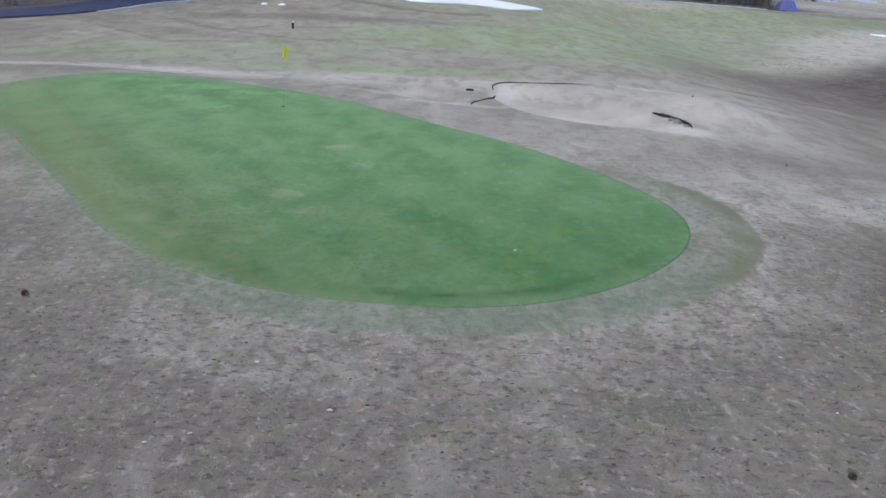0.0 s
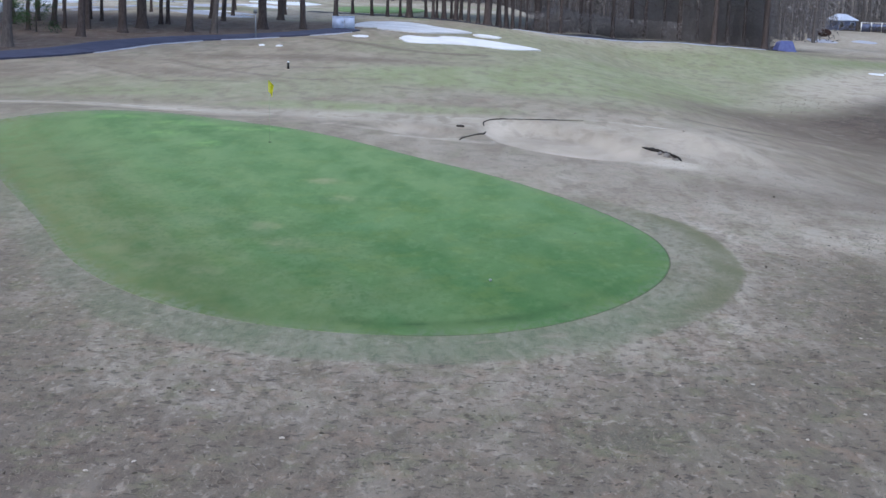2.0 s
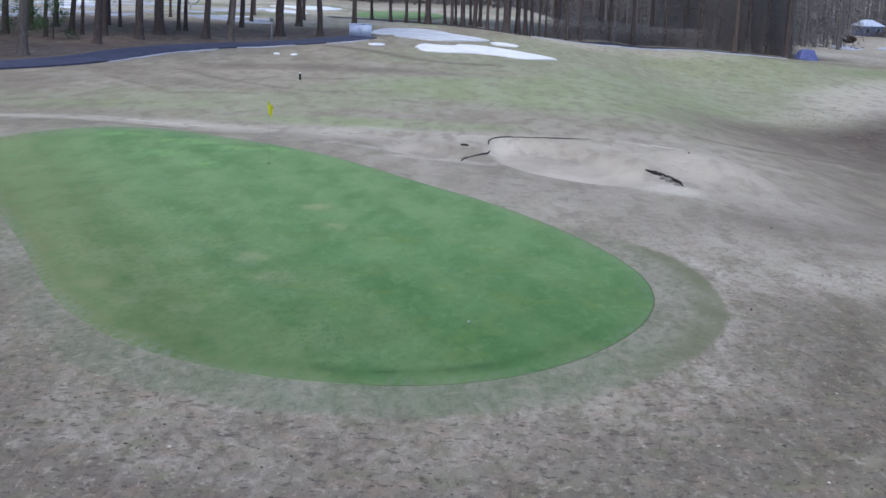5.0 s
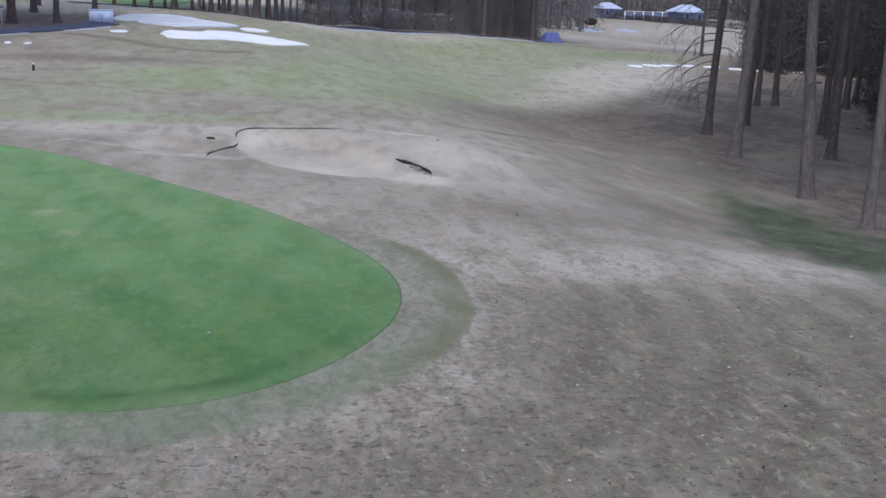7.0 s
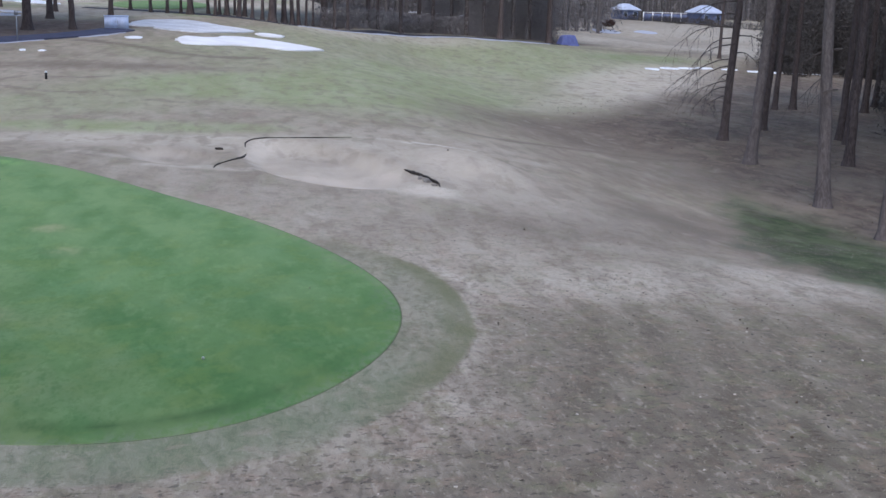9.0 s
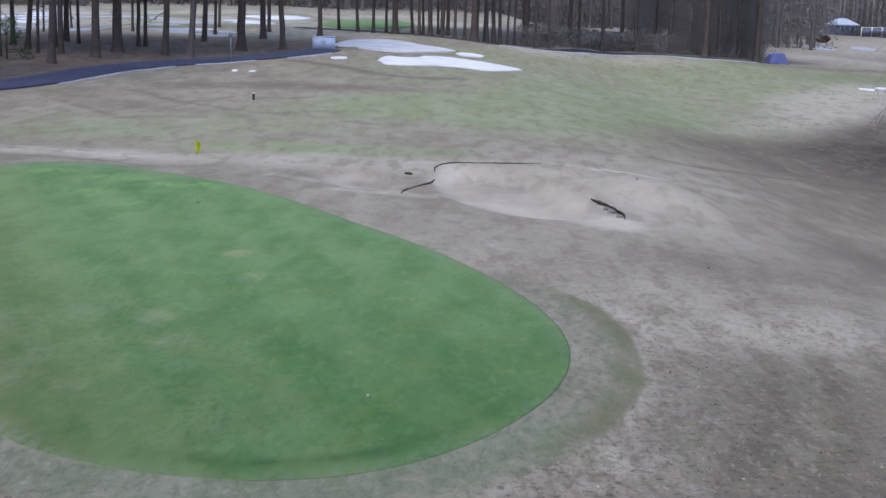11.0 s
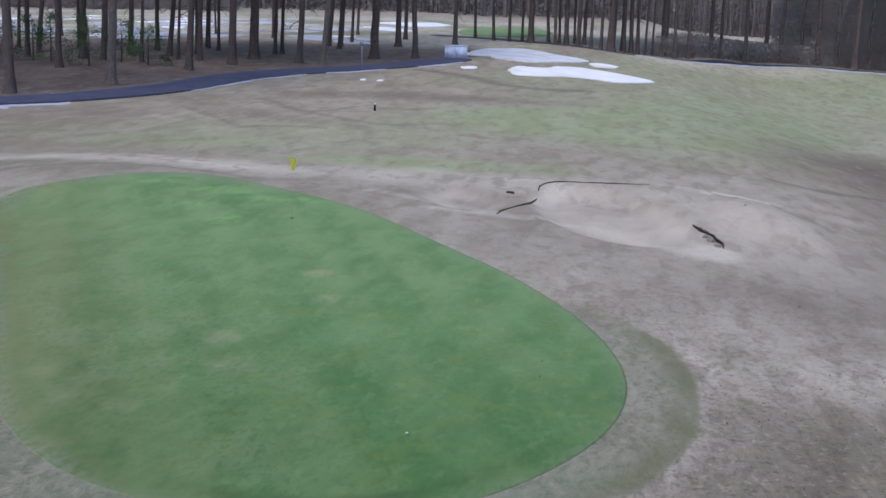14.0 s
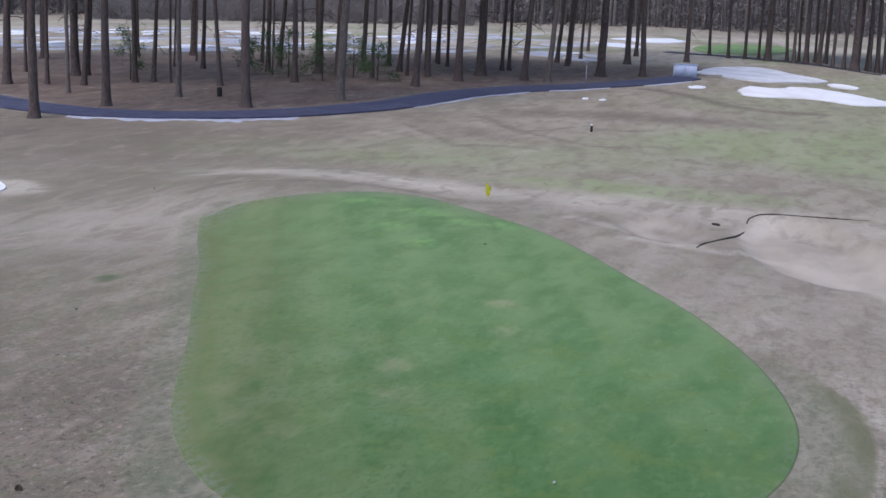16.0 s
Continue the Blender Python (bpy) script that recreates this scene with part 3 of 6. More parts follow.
def paint(ob, x, y, collar, ripe):
    """Shares of every kind of growth and soil at the points of a piece of turf."""
    zone(ob, "collar", collar)
    zone(ob, "ripe", ripe)
    r = np.hypot(x, y)
    rough = 0.18 * ripple(x, y, 3.0, 2) + 0.12 * ripple(x, y, 0.9, 5)
    far = 0.25 * ripple(x, y, 9.0, 1)

    def patch(cx, cy, rx, ry, turn=0.0, blur=0.5, waves=rough):
        return 1 - step(1 - blur, 1 + blur, oval(x, y, cx, cy, rx, ry, turn) + waves)

    fresh = np.maximum.reduce([
        0.50 * patch(16, 86, 17, 34, -14, 0.35, far), 0.90 * patch(4, 56, 10, 7, -8, 0.5, far), 0.85 * patch(11.5, 72, 7, 22, -22, 0.5, far), 0.75 * patch(25, 105, 12, 20, -20, 0.5, far), 1.0 * patch(38, 107.5, 8, 4.0, 10, 0.5, far), 1.0 * patch(-11.0, 23.2, 0.32, 0.38, 20, 0.3),
        0.75 * patch(-13.0, 45.2, 4.6, 1.6, 18, 0.6, far), 0.35 * patch(-20, 45, 6, 2, 28, 0.6, far), 0.85 * patch(-3.0, 42.2, 5, 1.5, 0, 0.6), 0.45 * patch(-8, 48, 9, 4, 15, 0.6, far)])

    def between(low, high, soft, levels):
        """1 where x lies between two borders, each given at a few values of y."""
        a, b = np.interp(y, levels, low), np.interp(y, levels, high)
        return step(a - 0.7, a + 0.9, x + 3.5 * rough) * (1 - step(b - soft, b + soft, x + 2 * rough)) * step(levels[0] - 4, levels[0], y) * (1 - step(levels[-1] - 1, levels[-1] + 1, y))

    lush = np.maximum.reduce([0.25 * patch(38, 107.5, 8, 4.0, 10, 0.5, far),
                              between([13.4, 13.0, 12.9, 13.4, 14.9, 16.2, 17.5], [24, 22.5, 21.2, 19.8, 18.6, 18.6, 18.6], 1.3, [18, 21.8, 23.2, 26, 30, 34.2, 38.4]) * (1 - 0.35 * step(33, 38, y)),
                              0.75 * patch(-11.0, 23.2, 0.30, 0.36, 20, 0.3), 0.30 * patch(2.4, 10.4, 0.5, 0.35, 0, 0.5), 0.45 * patch(7.48, 16.0, 0.28, 0.22, 0, 0.5), 0.3 * patch(7.2, 14.9, 0.2, 0.2, 0, 0.5)])
    brown = np.maximum.reduce([
        1.0 * patch(20.0, 54.0, 9.0, 8.5, 15, 0.45, 0.6 * far), 0.6 * patch(10.4, 26.0, 5.4, 2.2, 14, 0.6), 0.70 * patch(14, 24.0, 2.5, 3.0, 0, 0.5), 0.45 * patch(12.0, 29.5, 4.5, 3.0, 30, 0.6), 0.25 * patch(3.0, 28.6, 2.2, 2.4, 45, 0.7),
        0.60 * patch(-0.3, 36.0, 1.1, 1.6, 20, 0.5), 0.45 * patch(3.65, 37.0, 1.4, 1.8, 0, 0.5), 0.7 * patch(60, 162, 14, 10, 0, 0.6, far), 0.75 * patch(42, 116.5, 11, 2.6, 0, 0.6, far),
        # patches nearest the camera also carry lens falloff in their colour
        0.45 * patch(7.5, 12.5, 3.4, 4.5, -20, 0.8), 0.45 * patch(0.5, 9.2, 7, 1.8, 0, 0.8), 0.75 * patch(-6.5, 63.5, 6.5, 1.9, 10, 0.6, far), 0.45 * patch(-20, 57, 6, 1.6, 30, 0.6, far),
        0.5 * patch(-13, 54, 5, 1.0, -30, 0.6, far), 1.0 * patch(-33, 43.0, 12, 5.2, 22, 0.6, far), 0.65 * patch(-22, 46.5, 5, 2.5, 25, 0.6, far), 0.6 * patch(-24, 38.5, 6, 2.6, 30, 0.7, far), 0.7 * patch(13.0, 27.5, 3.6, 6.5, -10, 0.6), 0.15 * patch(9.5, 32.5, 2.5, 4, 0, 0.7), 0.5 * patch(15.5, 40.5, 4.5, 4.5, 0, 0.6), 0.4 * patch(1.0, 12.0, 5.0, 0.8, 0, 0.7), 0.6 * patch(-20.5, 51, 4.5, 2.2, 35, 0.6), 0.85 * patch(-28.5, 45.6, 3.4, 0.8, 10, 0.5), 0.7 * patch(-8.5, 14, 4, 5, 10, 0.7),
        # the last patch paints the shadow below the broken turf lip
        1.0 * patch(-3.0, 9.6, 3.4, 1.6, 0, 0.7), 0.75 * patch(-6.5, 11.5, 3, 3, 0, 0.7), 0.7 * patch(9.5, 10.5, 4, 3, 0, 0.7), 0.8 * patch(6.35, 31.5, 0.35, 0.9, 10, 0.5)])
    bleached = np.maximum.reduce([
        1.0 * patch(31, 82, 6.5, 19, -24, 0.45, far), 0.8 * patch(9.5, 106.0, 3.5, 5.5, -30, 0.5, far), 0.7 * patch(19, 113.5, 7, 4.5, 20, 0.5, far), 0.72 * patch(-2, 38.6, 9, 1.8, -4, 0.7), 0.65 * patch(10.0, 20.6, 4.8, 1.4, 2, 0.6), 0.3 * patch(6.2, 23.0, 2.0, 2.4, 25, 0.7),
        0.9 * patch(-11, 38.8, 6, 1.6, 6, 0.6), 0.55 * patch(8.0, 32.5, 2.4, 6, 10, 0.7), 0.35 * patch(3.5, 27.5, 3.0, 3.0, 30, 0.7), 0.4 * patch(9, 41, 4, 2.5, 0, 0.7), 0.5 * patch(60, 145, 26, 22, 0, 0.6, far), 0.5 * patch(80, 205, 30, 30, 0, 0.6, far), 0.75 * patch(22, 190, 13, 62, -5, 0.3, 0.4 * far),
        0.85 * patch(-21.9, 32.0, 1.7, 1.5, 0, 0.25), 0.4 * patch(-14, 29, 4.5, 3.0, 40, 0.7)])

    def trace(points, wide):
        return 1 - step(0.3 * wide, wide, off_line(x, y, points) + 0.15 * wide * ripple(x, y, 1.5, 7))

    ruts = np.maximum.reduce([
        0.75 * trace([(-9.3, 78.5), (-7.2, 76.9), (-5.1, 74.9), (-2.7, 72.0), (0.0, 71.2), (2.1, 72.6)], 0.95), 0.55 * trace([(-17.3, 55.3), (-15.1, 53.1), (-12.3, 49.5)], 0.22),
        0.55 * trace([(-15.1, 59.7), (-13.6, 58.9), (-11.65, 56.1), (-10.0, 55.9), (-9.1, 57.8)], 0.42), 0.60 * trace([(-11.65, 56.1), (-8.15, 53.05), (-6.4, 52.2), (-5.15, 52.4)], 0.38),
        0.45 * trace([(-12.3, 49.5), (-11.0, 50.1), (-9.2, 50.3)], 0.5), 0.50 * trace([(-8.2, 57.6), (-6.8, 57.6), (-5.5, 58.4)], 0.5), 0.50 * trace([(-2.5, 50.1), (-1.3, 49.5)], 0.45),
        0.45 * trace([(-14.0, 63.1), (-12.3, 62.8), (-10.5, 62.4)], 0.7), 0.22 * trace([(2.9, 49.2), (5.5, 44.9), (8.6, 43.9), (11.8, 44.4)], 0.45),
        0.60 * trace([(9.6, 44.6), (11.5, 44.4), (13.3, 45.5), (15.8, 46.7), (18.3, 46.2), (20.5, 45.4)], 0.42), 0.7 * trace([(24.0, 63.6), (25.4, 64.6), (27.0, 65.4)], 0.5),
        0.40 * trace([(-15.0, 32.5), (-14.5, 34.3), (-13.4, 35.4), (-11.5, 36.5), (-9.5, 36.7), (-7.4, 35.8)], 0.32)])
    rims = np.maximum.reduce([
        0.30 * trace([(5.4, 40.2), (6.2, 39.7), (6.95, 39.3)], 0.5), 0.85 * trace([(7.0, 39.2), (7.8, 38.9), (9.1, 38.4)], 0.45), 0.20 * trace([(9.1, 38.4), (10.5, 37.9), (12.0, 38.3)], 0.75),
        0.45 * trace([(-1.0, 33.0), (0.4, 32.9), (1.6, 32.9), (2.6, 33.9), (3.8, 33.0), (4.9, 31.1), (5.5, 29.4), (6.3, 28.8)], 0.45), 0.9 * patch(6.25, 29.6, 0.7, 0.9, 0, 0.45),
        0.4 * trace([(-3.2, 35.0), (-2.0, 34.3), (-0.6, 33.7), (0.7, 33.2)], 0.4), 0.6 * trace([(1.6, 36.0), (1.9, 37.5), (2.2, 39.2)], 0.5), 0.22 * trace([(-3.0, 41.0), (0.0, 39.6), (2.0, 39.9), (5.0, 40.6)], 0.5),
        0.22 * trace([(9.0, 24.0), (11.5, 22.0), (14.0, 19.5)], 0.9), 0.45 * trace([(5.45, 19.6), (5.4, 20.4), (5.0, 21.7), (4.7, 23.0)], 0.2), 0.35 * trace([(5.2, 19.4), (5.16, 17.6), (4.85, 16.4), (4.5, 15.6)], 0.09),
        0.30 * trace([(-3.4, 11.7), (-2.6, 11.5), (-1.7, 10.9), (-0.8, 10.6)], 0.12), 0.25 * trace([(4.4, 15.4), (4.0, 14.8), (4.2, 14.3)], 0.35), 0.35 * trace([(-17.0, 36.4), (-14.5, 39.9), (-12.9, 40.9), (-10.8, 39.3), (-8.5, 38.9)], 0.5)])
    zone(ob, "pale", rims)
    lawn = np.full(x.shape, 99.0)
    close = np.flatnonzero(oval(x, y, -4.4, 24.6, 26, 26) < 1)
    lawn[close] = np.min(np.hypot(x[close, None] - EDGE[None, :, 0], y[close, None] - EDGE[None, :, 1]), 1)
    zone(ob, "ruts", ruts)
    zone(ob, "lanes", (0.5 + 0.5 * np.cos(2 * math.pi * (lawn - 3.88) / 0.95 + 0.5 * ripple(x, y, 3, 6))) ** 1.5 * step(1.8, 3.0, lawn) * (1 - step(8.5, 11, lawn)) * step(3.0, 5.5, x) * (1 - step(17.5, 20.5, y)))
    # darker rough turf; close to the camera also lens vignetting painted in
    thatch_vignette = np.maximum(0.45 * step(6, 12, x) * (1 - step(17, 21, y)), 0.55 * step(7, 15, -x) * (1 - step(36, 47, y)) * (0.75 + 0.8 * far))
    thatch_vignette = np.maximum(thatch_vignette, 0.92 * step(2.1, 3.4, lawn + 0.35 * ripple(x, y, 2.4, 11)) * (1 - step(13, 18, y)) * (1 - step(7, 11, np.abs(x - 1))))
    thatch_vignette = np.maximum(thatch_vignette, 0.85 * step(1.6, 4.0, lawn + 0.5 * ripple(x, y, 2.4, 11)) * (1 - step(19, 28, y)) * step(3, 6, -x))
    thatch_vignette = np.maximum(thatch_vignette, 0.70 * step(2.0, 4.5, lawn + 0.5 * ripple(x, y, 2.4, 11)) * (1 - step(14, 18.5, y)))
    thatch_vignette = np.maximum.reduce([thatch_vignette, (1 - step(9.3, 12.3, y + 0.6 * ripple(x, y, 2.0, 4))) * (1 - step(1, 6, x)), 1.0 * step(4.3, 6.5, x + 0.5 * ripple(x, y, 2.0, 4)) * (1 - step(16.0, 20.0, y))])
    zone(ob, "thatch_vignette", thatch_vignette)
    zone(ob, "olive", np.maximum.reduce([0.6 * patch(-9.0, 19.0, 4.5, 6.0, 25, 0.6), 0.35 * patch(-18, 36, 8, 4, 30, 0.7, far), 0.45 * patch(9.5, 14.0, 3.0, 4.0, 0, 0.7), 0.5 * patch(-22, 42, 9, 3, 20, 0.6, far), 0.5 * patch(-5.5, 13.0, 2.5, 2.0, 0, 0.7)]))
    zone(ob, "coarse", 1 - 0.80 * step(12, 32, r))
    off = beyond_path(x, y)
    wood = step(0.6, 2.5, off + 2 * rough) * (1 - step(94, 104, r + 8 * far))
    verge = y - np.interp(x, PATH_FAR[:, 0], PATH_FAR[:, 1])
    stand = step(1.5, 4.0, verge + 3 * rough) * step(4, 8, x) * (1 - step(36, 42, x)) * (1 - step(8, 14, verge + 12 * far) * (1 - step(20, 26, x))) * (1 - step(40, 60, verge))
    loose = 3.0 * step(34, 48, y)
    right = step(17.6 - loose, 19.0 + loose, x + 2.5 * rough + 3.0 * far * step(38, 50, y) - 1.0 * step(38, 50, y)) * step(22, 31, y + 0.9 * (x - 16)) * (1 - step(-2, 8, y - 61 - 1.5 * np.maximum(0, x - 21) + 5 * far)) * (1 - step(120, 150, x))
    field = step(1, 4, off) * step(92, 110, r + 10 * far) * (1 - step(150, 175, r))
    woods_far = step(185 + 70 * step(0.02, 0.05, x / np.maximum(y, 1)) * (1 - step(0.19, 0.22, x / np.maximum(y, 1))), 225 + 70 * step(0.02, 0.05, x / np.maximum(y, 1)), r + 30 * far) * step(-0.75, -0.6, np.arctan2(x, np.abs(y))) * (1 - step(0.22, 0.30, np.arctan2(x, y)) * (1 - step(0.62, 0.7, np.arctan2(x, y))))
    zone(ob, "fresh", np.maximum(fresh, 0.8 * field * step(-0.2, 0.5, ripple(x, y, 11, 12))))
    zone(ob, "lush", lush)
    zone(ob, "brown", np.maximum.reduce([brown, 0.8 * step(300, 340, r), 0.6 * field * step(0.0, 0.6, 0.7 * ripple(x, y, 9, 3) + 0.7 * ripple(x, y, 3.2, 9))]))
    zone(ob, "bleached", np.maximum(bleached, 0.85 * field * step(-0.5, 0.3, ripple(x, y, 12, 7) + 0.5 * ripple(x, y, 4, 2))))
    zone(ob, "needles", wood)
    zone(ob, "litter", np.maximum.reduce([stand, right, woods_far]))
    dip = np.maximum.reduce([step(-0.1, 0.6, hollow(x, y) + 0.35 * rough), 0.55 * patch(7.0, 33.5, 2.8, 4.5, 10, 0.6), 0.95 * patch(5.3, 30.9, 0.75, 2.3, 22, 0.35, 0.5 * rough)])
    floor = np.maximum(0.75 * patch(3.65, 37.5, 1.5, 1.5, 0, 0.5, 0.5 * rough), 0.55 * patch(-0.2, 35.6, 0.9, 1.2, 20, 0.5, 0.5 * rough))
    zone(ob, "sand", dip * (0.95 - 0.8 * floor))


EDGE = green_edge(240)
ground, gx, gy = build_ground()
paint(ground, gx, gy, np.zeros(gx.shape), np.zeros(gx.shape))

edge = EDGE
green, verts = sheet("putting_green", edge, 0.014, M_GREEN, rings=34)
tagged(green, "closely mown bright green putting surface with faint mowing lanes", "putting green", kind="structure")


def across(x, y):
    """Metres along the green's long axis, and metres to the east of it."""
    return (x + 4.4) * GREEN_AXIS.x + (y - 24.6) * GREEN_AXIS.y, (x + 4.4) * GREEN_AXIS.y - (y - 24.6) * GREEN_AXIS.x


v = np.array(verts)
inside = np.min(np.hypot(v[:, None, 0] - edge[None, :, 0], v[:, None, 1] - edge[None, :, 1]), 1)
ahead, aside = across(v[:, 0], v[:, 1])
wave = ripple(v[:, 0], v[:, 1], 1.6, 3)


def spots(rows):
    return np.maximum.reduce([(1 - step(0.35, 1.15, np.hypot((v[:, 0] - cx) / wide, (v[:, 1] - cy) / deep) + 0.25 * wave)) for cx, cy, wide, deep in rows])


west_side = step(0.5, 4.0, -aside)
zone(green, "edge", np.maximum(1 - step(0.05, 1.6, inside), 0.6 * (1 - step(1.5, 6.0, inside))) * west_side)
zone(green, "brink", (1 - step(0.0, 0.42, inside + 0.10 * wave)) * np.maximum(west_side, 0.5) * 0.8 + 0.75 * (1 - step(0.1, 1.4, inside + 0.3 * wave)) * step(27.5, 31.0, v[:, 1]) * step(4.5, 7.5, -v[:, 0]))
zone(green, "straw", 0.80 * (1 - step(-4.0, 2.5, aside + 0.8 * wave)) * (1 - 0.5 * step(4, 9, ahead)))
zone(green, "thin", step(15, 28, v[:, 1] + 0.35 * v[:, 0] + 0.5 * wave))
zone(green, "pale", 0.6 * spots([(-2.3, 19.1, 0.55, 0.5), (-3.25, 16.9, 0.42, 0.4), (-1.8, 23.4, 0.42, 0.45), (-2.35, 25.1, 0.45, 0.45), (-2.93, 20.6, 0.40, 0.35), (-4.0, 17.0, 0.4, 0.35),
                                 (-5.07, 18.1, 0.35, 0.5), (-3.6, 15.3, 0.35, 0.3)]))
zone(green, "bright", 0.75 * spots([(-7.1, 33.1, 1.1, 0.6), (-5.6, 32.3, 0.9, 0.5), (-7.5, 31.1, 0.8, 0.6), (-4.75, 32.3, 0.7, 0.5), (-6.0, 29.5, 0.6, 0.6), (-9.5, 33.6, 1.0, 0.6), (-11.5, 34.0, 1.0, 0.5)]))
zone(green, "deep", (0.35 + 0.55 * step(0.0, 5.0, -v[:, 0])) * (1 - step(14.5, 22.5, v[:, 1] - 0.30 * (v[:, 0] - 1) + 0.6 * wave)))
zone(green, "band", np.exp(-((inside - 0.52 - 0.05 * wave) / 0.13) ** 2) * (1 - step(15.6, 17.0, v[:, 1])) * step(-2.4, -0.4, v[:, 0]) + 0.8 * spots([(0.27, 14.32, 0.16, 0.07)]))


def collar():
    """The ring of half-green grass round the green, narrow on its west side."""
    u, w = across(edge[:, 0], edge[:, 1])
    west = step(0.5, 4.5, -w) * step(-11.0, -6.0, u) * (1 - step(8.0, 12.5, u))
    wide = 1.14 - 0.55 * west + 0.04 * ripple(edge[:, 0], edge[:, 1], 2.3, 4)
    wide *= 1 - 0.6 * np.maximum(step(20.5, 25.0, edge[:, 1]) * step(-7.0, -3.0, edge[:, 0]), 0.75 * step(31.0, 35.0, edge[:, 1]))
    out = spread(edge, 1.0) - edge
    shares = (-0.02, 0.08, 0.2, 0.35, 0.5, 0.65, 0.78, 0.88, 0.94, 0.98, 1.02, 1.1, 1.25, 1.5)
    verts, faces, share, n = [], [], [], len(edge)
    for k, s in enumerate(shares):
        p = edge + out * (wide * s)[:, None]
        z = land(p[:, 0], p[:, 1]) + (0.011 if s < 0.9 else 0.008 if s < 1.05 else 0.004 if s < 1.2 else 0.001 if s < 1.3 else -0.008)
        verts += [(float(a), float(b), float(c)) for (a, b), c in zip(p, z)]
        share += [max(0.0, s)] * n
        if k:
            faces += [((k - 1) * n + i, k * n + i, k * n + (i + 1) % n, (k - 1) * n + (i + 1) % n) for i in range(n)]
    ob = flat_mesh("green_collar", verts, faces, M_GROUND)
    if ob.data.polygons[n].normal.z < 0:
        ob.data.flip_normals()
    p, share = np.array(verts), np.array(share)
    x, y = p[:, 0], p[:, 1]
    east = step(2.2, 4.2, x) * step(13.0, 16.0, y)
    crisp = 1 - step(0.93, 1.03, share + 0.03 * ripple(x, y, 1.2, 2))
    loose = 1 - step(0.55, 1.12, share + 0.16 * ripple(x, y, 1.4, 2))
    front = 1 - step(15.5, 18.0, y)
    strength = np.maximum(east * (0.55 + 0.4 * step(0.4, 0.8, share)), np.maximum(front * (0.45 + 0.5 * step(-5.0, -1.0, x)), 0.45)) * (1 - 0.9 * step(21.0, 24.5, y) * step(-7, -3, x)) * (1 - 0.8 * step(31, 34, y))
    keen = np.maximum(0.9 * east, 0.6 * front)
    paint(ob, x, y, strength * (keen * crisp + (1 - keen) * loose), east * step(0.35, 0.80, share))
    tagged(ob, "ring of short grey-green grass round the putting green", "collar", kind="structure")


collar()


def turf_rim():
    """The narrow rim where the green meets its collar, with the edge's thin shadow line put into its dark olive
    colour.
    """
    verts, faces, n = [], [], len(edge)
    for off, lift in ((-0.006, 0.0), (-0.003, 0.016), (0.008, 0.015), (0.022, -0.01)):
        p = spread(edge, off)
        z = land(p[:, 0], p[:, 1]) + lift
        verts += [(float(a), float(b), float(c)) for (a, b), c in zip(p, z)]
    _, east = across(edge[:, 0], edge[:, 1])
    for k in range(3):
        for i in range(n):
            j = (i + 1) % n
            if min(east[i], east[j]) > -1.0:
                faces.append((k * n + i, (k + 1) * n + i, (k + 1) * n + j, k * n + j))
    ob = flat_mesh("green_rim", verts, faces, M_EDGE)
    if sum(f.normal.z for f in ob.data.polygons) < 0:
        ob.data.flip_normals()
    tagged(ob, "narrow olive turf rim and shadow line along the putting green", "turf edge", kind="structure")


turf_rim()
ring = np.array([(-7.9 + 5.0 * math.cos(a), 126.5 + 10.5 * math.sin(a)) for a in np.linspace(0, 2 * math.pi, 48, endpoint=False)])
far_green, _ = sheet("putting_green", ring, 0.06, M_GREEN, rings=6)
for share in ("edge", "brink", "straw", "band", "deep"):
    zone(far_green, share, np.zeros(len(far_green.data.vertices)))
zone(far_green, "thin", np.ones(len(far_green.data.vertices)))
zone(far_green, "pale", np.full(len(far_green.data.vertices), 0.25))
zone(far_green, "bright", np.full(len(far_green.data.vertices), 0.5))
tagged(far_green, "distant bright green putting surface beyond the pine row", "putting green", kind="structure")
tagged(ribbon("cart_path", PATH_LEFT, 2.6, 0.12, M_ASPHALT), "winding dark blue-grey asphalt cart path along the pine wood", "cart path", kind="structure")
tagged(ribbon("cart_path", PATH_FAR, 1.8, 0.06, M_FARPATH), "distant dark asphalt cart path skirting the far trees", "cart path", kind="structure")


